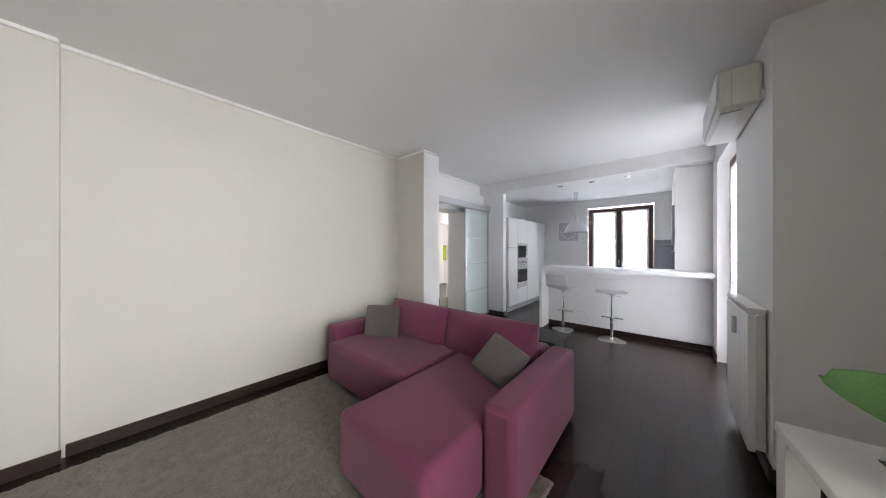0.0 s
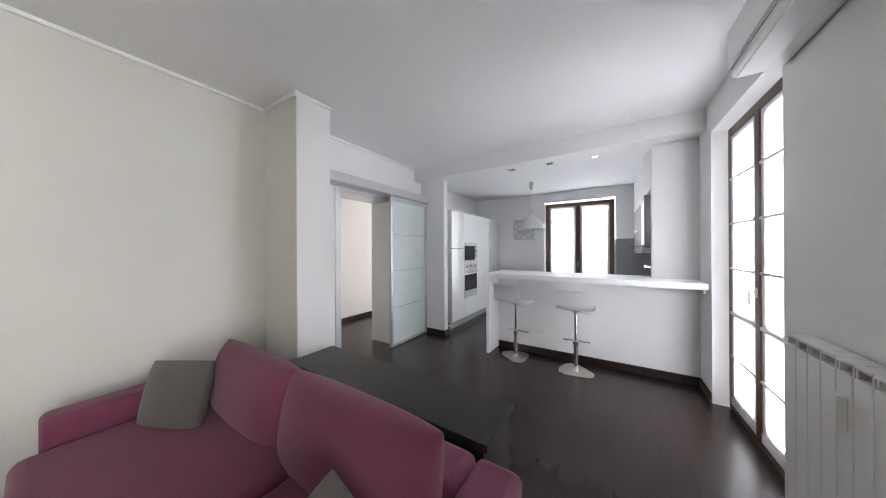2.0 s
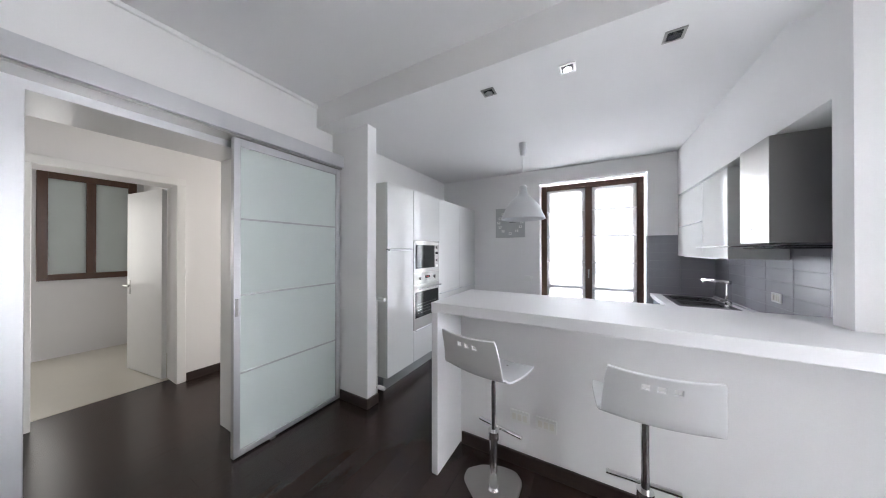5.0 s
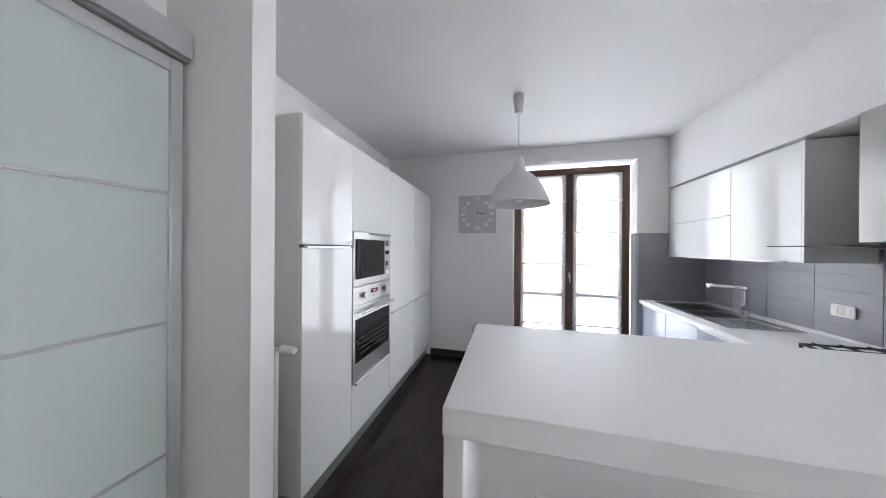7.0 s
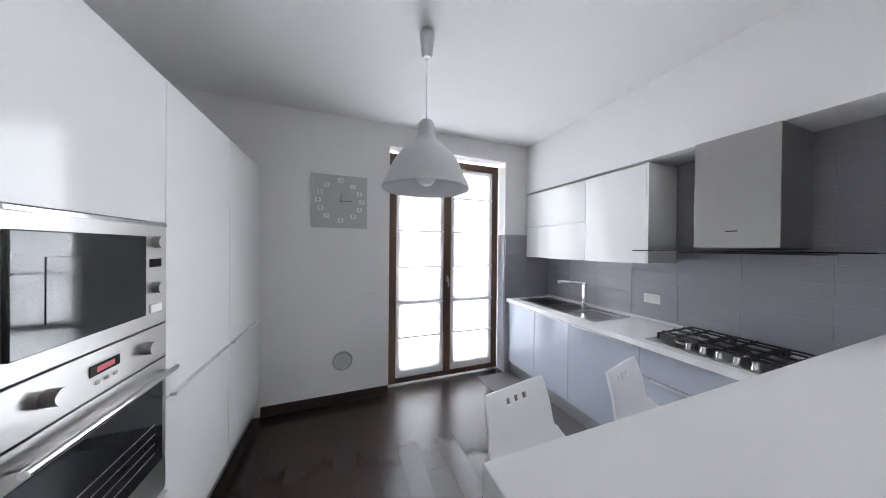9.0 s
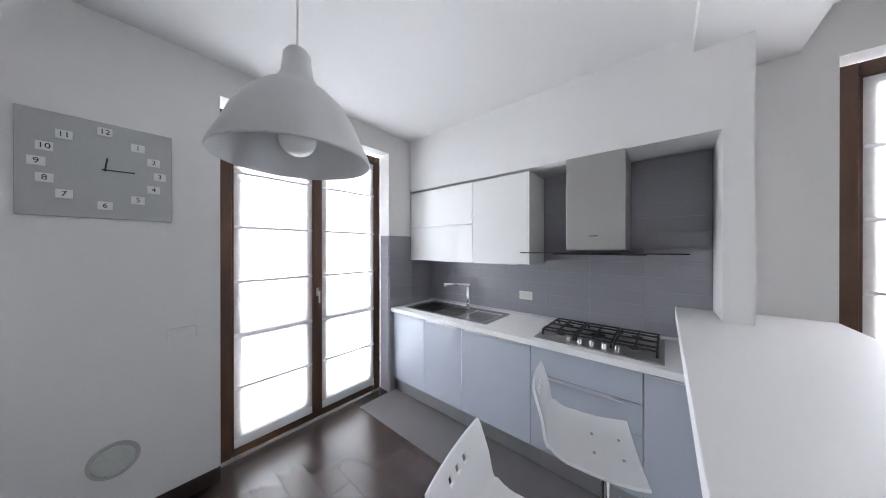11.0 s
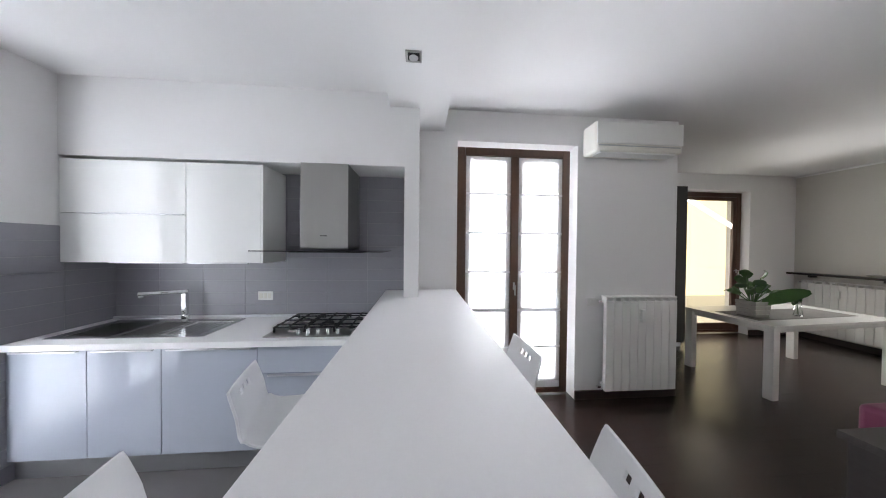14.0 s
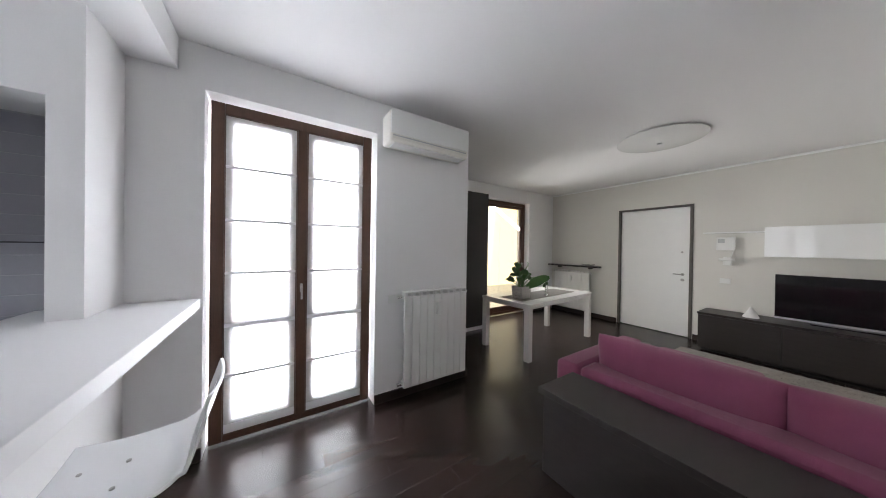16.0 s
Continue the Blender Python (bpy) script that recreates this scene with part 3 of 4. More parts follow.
u = tall_unit("fridge_unit", 7.315, 7.75, "tall white gloss fridge cabinet with two doors")
d = front("door", 7.315, 7.75, 0.13, 1.388, u)
front("door", 7.315, 7.75, 1.402, 2.06, u)
# black strip gives the gap between the doors its shade
part("gap_shade", boxed(CX - 0.0205, CX - 0.016, 7.32, 7.745, 1.387, 1.403), IRON, u, "black strip standing in for the shade in the door gap")
edge_grip(7.33, 7.70, 1.390, d)
u = tall_unit("oven_unit", 7.75, 8.315, "tall white gloss cabinet housing oven and microwave")
front("door", 7.75, 8.315, 1.50, 2.06, u)
d = front("drawer", 7.75, 8.315, 0.13, 0.475, u)
edge_grip(7.78, 8.29, 0.475, d)
for y0, y1 in ((8.315, 8.92), (8.92, 9.53)):
    u = tall_unit("larder_unit", y0, y1, "tall white gloss larder cabinet with two doors")
    d = front("door", y0, y1, 0.13, 0.82, u)
    front("door", y0, y1, 0.82, 2.06, u)
    edge_grip(y0 + 0.03, y1 - 0.03, 0.82, d)


def oven(name, y0, y1, z0, z1, label, small):
    root = thing(name, (-0.9, (y0 + y1) / 2, z0), label, "oven")
    x = CX + 0.004
    part("body", boxed(-1.25, x - 0.022, y0 + 0.02, y1 - 0.02, z0 + 0.01, z1 - 0.01), IRON, root)
    if small:
        bm = boxed(x - 0.02, x, y0, y1, z0, z1, 0.002)
        part("fascia", bm, STEEL, root, "brushed steel fascia")
        part("door", boxed(x, x + 0.012, y0 + 0.03, y1 - 0.13, z0 + 0.05, z1 - 0.05, 0.003), DARKGLASS, root)
        part("window", boxed(x + 0.012, x + 0.0135, y0 + 0.10, y1 - 0.20, z0 + 0.11, z1 - 0.11, 0.0005), BLACK, root)
        for k, z in enumerate((z1 - 0.07, z1 - 0.235)):
            part("knob", rod(bmesh.new(), (x, y1 - 0.065, z), (x + 0.022, y1 - 0.065, z), 0.021, 20), STEEL, root)
        part("display", boxed(x, x + 0.003, y1 - 0.095, y1 - 0.035, z1 - 0.16, z1 - 0.13), BLACK, root)
        part("button", boxed(x, x + 0.006, y1 - 0.095, y1 - 0.035, z0 + 0.05, z0 + 0.08, 0.002), PLASTIC, root)
        part("trim", boxed(x - 0.004, x + 0.012, y0 + 0.02, y1 - 0.02, z1 - 0.012, z1, 0.002), CHROME, root)
    else:
        part("fascia", boxed(x - 0.02, x, y0, y1, z1 - 0.125, z1, 0.002), STEEL, root, "brushed steel control panel")
        part("display", boxed(x, x + 0.003, (y0 + y1) / 2 - 0.05, (y0 + y1) / 2 + 0.05, z1 - 0.065, z1 - 0.035), BLACK, root)
        part("digits", boxed(x + 0.003, x + 0.0035, (y0 + y1) / 2 - 0.03, (y0 + y1) / 2 + 0.03, z1 - 0.058, z1 - 0.042), RED, root)
        for k in (-1, 0, 1):
            part("button", boxed(x, x + 0.005, (y0 + y1) / 2 + 0.03 * k - 0.008, (y0 + y1) / 2 + 0.03 * k + 0.008, z1 - 0.09, z1 - 0.08, 0.001), CHROME, root)
        for y in (y0 + 0.12, y1 - 0.12):
            part("knob", rod(bmesh.new(), (x, y, z1 - 0.06), (x + 0.028, y, z1 - 0.06), 0.021, 20), STEEL, root)
        d = part("door", boxed(x - 0.02, x, y0, y1, z0, z1 - 0.13, 0.002), STEEL, root)
        part("window", boxed(x, x + 0.003, y0 + 0.025, y1 - 0.025, z0 + 0.13, z1 - 0.215, 0.001), DARKGLASS, d)
        bm = bmesh.new()
        rod(bm, (x + 0.04, y0 + 0.02, z1 - 0.17), (x + 0.04, y1 - 0.02, z1 - 0.17), 0.010, 14)
        for y in (y0 + 0.05, y1 - 0.05):
            rod(bm, (x - 0.002, y, z1 - 0.17), (x + 0.04, y, z1 - 0.17), 0.007, 10)
        part("handle", bm, CHROME, d)
        for k in range(4):
            part("rack", rod(bmesh.new(), (x + 0.0035, y0 + 0.07, z0 + 0.18 + 0.035 * k), (x + 0.0035, y1 - 0.07, z0 + 0.18 + 0.035 * k), 0.0012, 6), STEEL, d)
    return root


oven("microwave", 7.755, 8.31, 1.125, 1.498, "built-in stainless steel microwave oven", True)
oven("oven", 7.755, 8.31, 0.48, 1.12, "built-in stainless steel oven with a dark glass door", False)

# slim radiator beside the tall units
root = thing("radiator", (-0.82, 7.2, 0), "narrow white radiator with a chrome valve", "radiator")
part("body", boxed(-1.30, -0.80, 7.17, 7.22, 0.20, 0.95, 0.006), ENAMEL, root)
for z in (0.11, 0.93):
    v = part("valve", rod(bmesh.new(), (-0.80, 7.195, z), (-0.72, 7.195, z), 0.014, 12), CHROME, root)
    part("knob", rod(bmesh.new(), (-0.725, 7.195, z), (-0.655, 7.195, z), 0.019, 14, 0.015), PLASTIC, v)
part("pipe", rod(bmesh.new(), (-0.755, 7.195, 0.0), (-0.755, 7.195, 0.93), 0.009, 10), ENAMEL, root)

# ---- base units, worktop, sink, hob ----
BX, CT = 1.685, 0.845


def base_unit(y0, y1, drawers, label):
    root = thing("base_unit", (1.95, (y0 + y1) / 2, 0), label, "kitchen cabinet", "base kitchen units")
    part("body", boxed(BX + 0.021, 2.245, y0 + 0.001, y1 - 0.001, 0.13, 0.70 if not drawers else 0.78), CARCASE, root)
    part("plinth", boxed(BX + 0.03, 2.15, y0, y1, 0.0, 0.129), PLINTH, root)
    if drawers:
        for z0, z1 in ((0.13, 0.46), (0.46, 0.625), (0.625, 0.80)):
            d = part("drawer", boxed(BX, BX + 0.02, y0 + 0.002, y1 - 0.002, z0 + 0.002, z1 - 0.002, 0.0015), BLUEGREY, root)
            if z1 < 0.7:
                part("handle", boxed(BX - 0.022, BX + 0.003, y0 + 0.07, y1 - 0.07, z1 - 0.012, z1 - 0.004, 0.002), ALU, d, "slim pale metal edge handle")
    else:
        d = part("door", boxed(BX, BX + 0.02, y0 + 0.002, y1 - 0.002, 0.132, 0.80, 0.0015), BLUEGREY, root)
        part("handle", boxed(BX - 0.020, BX + 0.003, y0 + 0.04, y1 - 0.04, 0.789, 0.799, 0.002), ALU, d, "slim pale metal edge handle")
    return root


for y0, y1, dr in ((9.09, 9.532, False), (8.67, 9.09, False), (8.10, 8.67, False), (7.50, 8.10, True), (7.20, 7.50, False)):
    base_unit(y0, y1, dr, "blue-grey gloss base cabinet with three drawers" if dr else "blue-grey gloss base cabinet with one door")

bm = bmesh.new()
for x0, x1, y0, y1 in ((1.655, 1.775, 7.20, 9.533), (2.145, 2.25, 7.20, 9.533), (1.775, 2.145, 7.20, 8.51), (1.775, 2.145, 9.385, 9.533)):
    box(bm, x0, x1, y0, y1, CT - 0.038, CT)
root = thing("worktop", (1.93, 8.4, CT - 0.038), "white laminate kitchen worktop", "worktop")
part("slab", bm, TOP, root, smooth=False)
part("upstand", boxed(2.233, 2.25, 7.20, 9.533, CT + 0.001, CT + 0.018, 0.002), ALU, root, "slim aluminium edge strip")

root = thing("sink", (1.96, 8.95, CT), "stainless steel double sink with a drainer", "sink")
bm = bmesh.new()
for y0, y1 in ((8.475, 8.515), (8.79, 8.815), (9.03, 9.06), (9.365, 9.41)):
    box(bm, 1.745, 2.175, y0, y1, CT + 0.001, CT + 0.007, 0.001)
for x0, x1 in ((1.745, 1.79), (2.12, 2.175)):
    box(bm, x0, x1, 8.515, 9.365, CT + 0.001, CT + 0.0065)
part("rim", bm, POLISHED, root)
for y0, y1, z in ((9.06, 9.365, 0.70), (8.815, 9.03, 0.73)):
    bm = bmesh.new()
    for a in ((1.79, 1.793, y0, y1, z, CT), (2.117, 2.12, y0, y1, z, CT), (1.793, 2.117, y0, y0 + 0.003, z, CT), (1.793, 2.117, y1 - 0.003, y1, z, CT), (1.79, 2.12, y0, y1, z - 0.003, z)):
        box(bm, *a)
    b = part("bowl", bm, POLISHED, root, smooth=False)
    part("drain", rod(bmesh.new(), (1.95, (y0 + y1) / 2, z), (1.95, (y0 + y1) / 2, z + 0.004), 0.035, 24), CHROME, b)
part("drainer", boxed(1.79, 2.12, 8.515, 8.79, CT - 0.012, CT - 0.006), POLISHED, root)
for k in range(7):
    part("ridge", boxed(1.81, 2.10, 8.530 + 0.036 * k, 8.545 + 0.036 * k, CT - 0.006, CT + 0.003, 0.002), CHROME, root)

TX, TY = 2.165, 8.93
root = thing("kitchen_tap", (TX, TY, CT), "chrome square kitchen tap with a long spout", "tap")
part("base", rod(bmesh.new(), (TX, TY, CT + 0.007), (TX, TY, CT + 0.045), 0.026, 20), CHROME, root)
part("column", boxed(TX - 0.018, TX + 0.018, TY - 0.018, TY + 0.018, CT + 0.045, 1.062, 0.007), CHROME, root)
bm = boxed(TX - 0.255, TX + 0.020, TY - 0.017, TY + 0.017, 1.062, 1.092, 0.007)
box(bm, TX - 0.252, TX - 0.222, TY - 0.012, TY + 0.012, 1.045, 1.064, 0.004)
bmesh.ops.rotate(bm, cent=(TX, TY, 1.085), matrix=Matrix.Rotation(radians(-60), 3, "Z"), verts=bm.verts)
part("spout", bm, CHROME, root)
part("lever", boxed(TX - 0.065, TX - 0.012, TY - 0.045, TY - 0.025, CT + 0.045, CT + 0.058, 0.004), CHROME, root)

root = thing("gas_hob", (1.94, 7.75, CT), "five-burner stainless steel gas hob with iron grates", "hob")
part("plate", boxed(1.71, 2.165, 7.415, 8.085, CT + 0.001, CT + 0.009, 0.002), STEEL, root)
for y in (7.62, 7.685, 7.75, 7.815, 7.88):
    part("knob", rod(bmesh.new(), (1.752, y, CT + 0.009), (1.752, y, CT + 0.042), 0.017, 18, 0.014), CHROME, root)
for x, y, r in ((1.84, 7.55, 0.03), (2.06, 7.55, 0.038), (1.95, 7.75, 0.055), (1.84, 7.95, 0.038), (2.06, 7.95, 0.03)):
    bm = rod(bmesh.new(), (x, y, CT + 0.009), (x, y, CT + 0.02), r, 24)
    b = part("burner", bm, STEEL, root)
    part("cap", rod(bmesh.new(), (x, y, CT + 0.02), (x, y, CT + 0.03), r * 0.78, 24), IRON, b)
for y0, y1 in ((7.44, 7.645), (7.65, 7.85), (7.855, 8.06)):
    bm = bmesh.new()
    for xa in (1.79, 2.15):
        box(bm, xa - 0.006, xa + 0.006, y0, y1, CT + 0.038, CT + 0.048, 0.002)
    for ya in (y0 + 0.006, y1 - 0.006):
        box(bm, 1.79, 2.15, ya - 0.006, ya + 0.006, CT + 0.038, CT + 0.048, 0.002)
    for x in (1.84, 1.95, 2.06):
        box(bm, x - 0.005, x + 0.005, y0, y1, CT + 0.043, CT + 0.054, 0.002)
    box(bm, 1.79, 2.15, (y0 + y1) / 2 - 0.005, (y0 + y1) / 2 + 0.005, CT + 0.043, CT + 0.054, 0.002)
    for xa in (1.79, 2.15):
        for ya in (y0 + 0.006, y1 - 0.006):
            box(bm, xa - 0.006, xa + 0.006, ya - 0.006, ya + 0.006, CT + 0.009, CT + 0.042, 0.002)
    part("grate", bm, IRON, root, "black iron pan support")

# ---- wall cabinets and hood ----
root = thing("wall_cabinet", (2.07, 9.11, 1.315), "white gloss wall cabinet with two lift-up doors", "kitchen cabinet", "wall kitchen cabinets")
part("body", boxed(1.947, 2.245, 8.725, 9.531, 1.318, 2.035), CARCASE, root)
for z0, z1 in ((1.318, 1.66), (1.66, 2.035)):
    d = part("door", boxed(1.926, 1.946, 8.727, 9.529, z0 + 0.002, z1 - 0.002, 0.0015), LACQUER, root)
    part("handle", boxed(1.905, 1.93, 8.74, 9.40 if z0 > 1.5 else 9.2, z0 - 0.003, z0 + 0.005, 0.002), ALU, d, "slim pale metal edge handle")
root = thing("wall_cabinet", (2.07, 8.47, 1.315), "white gloss wall cabinet with one door", "kitchen cabinet", "wall kitchen cabinets")
part("body", boxed(1.947, 2.245, 8.222, 8.723, 1.318, 2.035), CARCASE, root)
part("side_panel", boxed(1.926, 2.245, 8.205, 8.2205, 1.318, 2.035, 0.0015), LACQUER, root, "glossy end panel")
d = part("door", boxed(1.926, 1.946, 8.222, 8.723, 1.320, 2.033, 0.0015), LACQUER, root)
part("handle", boxed(1.905, 1.93, 8.30, 8.70, 1.314, 1.322, 0.002), ALU, d, "slim pale metal edge handle")
root = thing("cooker_hood", (2.05, 7.76, 1.41), "stainless steel cooker hood with a thin glass canopy", "cooker hood")
part("chimney", boxed(1.90, 2.245, 7.597, 7.935, 1.43, 2.053, 0.003), STEEL, root, "brushed steel chimney")
part("canopy", boxed(1.75, 2.245, 7.32, 8.20, 1.409, 1.415, 0.001), BLACK, root, "thin smoked glass canopy")
part("filter", boxed(1.95, 2.18, 7.50, 8.04, 1.398, 1.407, 0.002), IRON, root)
part("badge", boxed(1.8985, 1.8995, 7.745, 7.795, 1.52, 1.526), IRON, root)
root = thing("wall_socket", (2.2, 8.37, 1.02), "white triple wall socket on grey tiles", "socket")
part("plate", boxed(2.240, 2.249, 8.305, 8.425, 0.985, 1.06, 0.004), PLASTIC, root)
for k in (-1, 0, 1):
    part("outlet", boxed(2.236, 2.2405, 8.365 + 0.033 * k - 0.013, 8.365 + 0.033 * k + 0.013, 1.0, 1.045, 0.002), CREAM, root)

# ---- pendant lamp, clock, small wall things ----
PX, PY = 0.335, 8.37
root = thing("pendant_lamp", (PX, PY, 1.74), "grey metal bell pendant lamp with an opal bulb", "pendant lamp")
bm = lathe(bmesh.new(), [(0.0, 2.60), (0.035, 2.60), (0.042, 2.585), (0.030, 2.47), (0.022, 2.455), (0.0, 2.455)], 28, (PX, PY, 0))
part("ceiling_cup", bm, SHADE, root)
part("cable", rod(bmesh.new(), (PX, PY, 2.10), (PX, PY, 2.46), 0.0035, 8), PLASTIC, root)
outer = [(0.0, 2.115), (0.030, 2.112), (0.042, 2.095), (0.050, 2.02), (0.058, 2.012), (0.064, 1.995), (0.105, 1.965), (0.150, 1.920), (0.185, 1.865), (0.210, 1.805), (0.232, 1.760), (0.238, 1.745), (0.239, 1.738)]
inner = [(r - 0.004 if r > 0.01 else 0, z - 0.004) for r, z in reversed(outer)]
part("shade", lathe(bmesh.new(), outer + inner, 48, (PX, PY, 0)), SHADE, root, "grey enamelled bell shade")
bm = bmesh.new()
bmesh.ops.create_uvsphere(bm, u_segments=24, v_segments=16, radius=0.06, matrix=Matrix.Translation((PX, PY, 1.815)))
part("bulb", bm, BULB, root)
part("lamp_holder", rod(bmesh.new(), (PX, PY, 1.86), (PX, PY, 1.98), 0.022, 16), PLASTIC, root)

root = thing("wall_clock", (-0.12, 9.53, 1.82), "square grey wall clock with white number tags", "clock")
part("panel", boxed(-0.353, 0.113, 9.512, 9.533, 1.588, 2.056, 0.002), CLOCKGREY, root)
spots = {12: (0, 0.185), 1: (0.105, 0.135), 2: (0.160, 0.072), 3: (0.182, 0.0), 4: (0.160, -0.072), 5: (0.105, -0.135), 6: (0, -0.175), 7: (-0.115, -0.135), 8: (-0.165, -0.07), 9: (-0.185, 0.0), 10: (-0.165, 0.07), 11: (-0.115, 0.135)}
for number, (dx, dz) in spots.items():
    x, z = -0.115 + dx, 1.826 + dz
    tag = part("number_tag", boxed(x - 0.023, x + 0.023, 9.507, 9.5115, z - 0.020, z + 0.020, 0.001), PLASTIC, root)
    lettering(str(number), 0.034, Matrix.Translation((x, 9.506, z)) @ Matrix.Rotation(radians(90), 4, "X"), INK, tag)
for a, b in (((-0.115, 1.826), (-0.108, 1.885)), ((-0.125, 1.826), (-0.02, 1.829))):
    part("pointer", rod(bmesh.new(), (a[0], 9.508, a[1]), (b[0], 9.508, b[1]), 0.003, 8), INK, root)
part("spindle", rod(bmesh.new(), (-0.115, 9.504, 1.826), (-0.115, 9.511, 1.826), 0.006, 12), INK, root)

root = thing("vent_grille", (-0.09, 9.53, 0.375), "round white wall vent with a grey rim", "vent")
bm = bmesh.new()
prof = [(0.072, -0.012), (0.085, -0.012), (0.088, -0.004), (0.088, 0.0), (0.072, 0.0), (0.072, -0.012)]
lathe(bm, prof, 36)
bm.transform(Matrix.Translation((-0.09, 9.536, 0.375)) @ Matrix.Rotation(radians(-90), 4, "X"))
part("rim", bm, CLOCKGREY, root)
part("backing", rod(bmesh.new(), (-0.09, 9.533, 0.375), (-0.09, 9.5355, 0.375), 0.073, 32), PLASTIC, root)
for k in range(-8, 9):
    z = k * 0.0085
    w = math.sqrt(max(0.0, 0.071 ** 2 - z * z))
    part("slat", boxed(-0.09 - w, -0.09 + w, 9.526, 9.533, 0.375 + z - 0.0025, 0.375 + z + 0.0025), PLASTIC, root, smooth=False)
root = thing("light_switch", (0.16, 9.535, 0.95), "white wall switch plate beside the kitchen door", "switch")
part("plate", boxed(0.10, 0.215, 9.527, 9.5355, 0.915, 0.99, 0.003), PLASTIC, root)
part("rocker", boxed(0.125, 0.19, 9.523, 9.5275, 0.93, 0.975, 0.002), PLASTIC, root)

root = thing("downlight", (1.38, 7.11, HB), "small square recessed downlight, switched off", "downlight", "downlights in the beam")
bm = bmesh.new()
for a in ((1.335, 1.425, 7.065, 7.078), (1.335, 1.425, 7.142, 7.155), (1.335, 1.348, 7.078, 7.142), (1.412, 1.425, 7.078, 7.142)):
    box(bm, *a, HB - 0.006, HB - 0.0005, 0.001)
part("frame", bm, STEEL, root)
part("reflector", boxed(1.348, 1.412, 7.078, 7.142, HB - 0.002, HB - 0.0006), IRON, root)
part("lamp", rod(bmesh.new(), (1.38, 7.11, HB - 0.012), (1.38, 7.11, HB - 0.002), 0.026, 20), CHROME, root)
copy_thing(root, pose(0.88, 7.11, HB))
copy_thing(root, pose(0.38, 7.11, HB))

single("floor_mat", boxed(1.30, 1.713, 7.40, 9.525, 0.0005, 0.008, 0.003), MAT, "plain grey mat along the kitchen units", "mat")

# ---- living room ----
root = thing("sofa", (0.15, 3.85, 0.0), "plum fabric corner sofa with a chaise and loose back cushions", "sofa")
part("base", boxed(-0.78, 1.07, 3.52, 4.42, 0.0, 0.30, 0.03, segments=3), PLUM, root)
part("back_frame", boxed(-0.80, 1.08, 4.24, 4.46, 0.06, 0.56, 0.04, segments=3), PLUM, root)
part("armrest", boxed(1.08, 1.265, 3.335, 4.46, 0.03, 0.555, 0.035, segments=3), PLUM, root)
part("armrest", boxed(-0.97, -0.80, 3.49, 4.46, 0.03, 0.555, 0.035, segments=3), PLUM, root)
part("seat", boxed(-0.80, 0.352, 3.41, 4.24, 0.05, 0.425, 0.05, segments=4), PLUM, root)
part("chaise", boxed(0.357, 1.078, 2.91, 4.24, 0.05, 0.425, 0.05, segments=4), PLUM, root)


def puffed(name, width, depth, height, place, turn, lean, mat, parent=None, label="", roll=0.0):
    """A stuffed cushion: a box whose middle swells."""
    bm = bmesh.new()
    n = 18
    for side in (-1, 1):
        rows = []
        for r in range(n + 1):
            row = []
            for c in range(n + 1):
                u, v = math.sin(math.pi * (c / n - 0.5)), math.sin(math.pi * (r / n - 0.5))
                fat = (1 - abs(u) ** 3.0) ** 0.5 * (1 - abs(v) ** 3.0) ** 0.5
                pinch = 1 - 0.045 * (1 - fat)
                row.append(bm.verts.new((u * width / 2 * pinch, side * (0.004 + depth / 2 * fat), v * height / 2 * pinch)))
            rows.append(row)
        for r in range(n):
            for c in range(n):
                quad = (rows[r][c], rows[r][c + 1], rows[r + 1][c + 1], rows[r + 1][c])
                bm.faces.new(quad if side < 0 else tuple(reversed(quad)))
        if side < 0:
            first = rows
        else:
            loop = lambda g: g[0][:-1] + [row[-1] for row in g][:-1] + list(reversed(g[-1]))[:-1] + list(reversed([row[0] for row in g]))[:-1]
            a, b = loop(first), loop(rows)
            for k in range(len(a)):
                bm.faces.new((a[k], b[k], b[(k + 1) % len(a)], a[(k + 1) % len(a)]))
    bm.transform(pose(*place, lean, 0, turn) @ pose(0, 0, 0, 0, roll, 0))
    return bm


for x0, x1 in ((-0.73, 0.20), (0.13, 1.08)):
    part("back_cushion", puffed("back_cushion", x1 - x0, 0.25, 0.44, ((x0 + x1) / 2, 4.185, 0.56), 0, -9, PLUM), PLUM, root, "plump plum back cushion")
part("care_label", boxed(0.33, 0.40, 4.262, 4.30, 0.5605, 0.564), PLASTIC, root)
single("scatter_cushion", puffed("c", 0.42, 0.12, 0.38, (-0.57, 3.92, 0.56), 24, -16, GREYCLOTH, roll=-3), GREYCLOTH, "grey-brown square cushion leaning in the sofa corner", "cushion", "cushions on the sofa")
single("scatter_cushion", puffed("c", 0.32, 0.12, 0.32, (0.91, 3.86, 0.555), 18, -40, GREYCLOTH, roll=30), GREYCLOTH, "grey-brown square cushion tipped against the armrest", "cushion", "cushions on the sofa")

root = thing("low_chest", (0.2, 4.72, 0), "long low dark wooden chest behind the sofa", "chest")
part("body", boxed(-0.53, 1.06, 4.55, 4.895, 0.0, 0.495, 0.003), WENGE, root)
part("top", boxed(-0.55, 1.085, 4.53, 4.915, 0.497, 0.535, 0.003), WENGE, root)

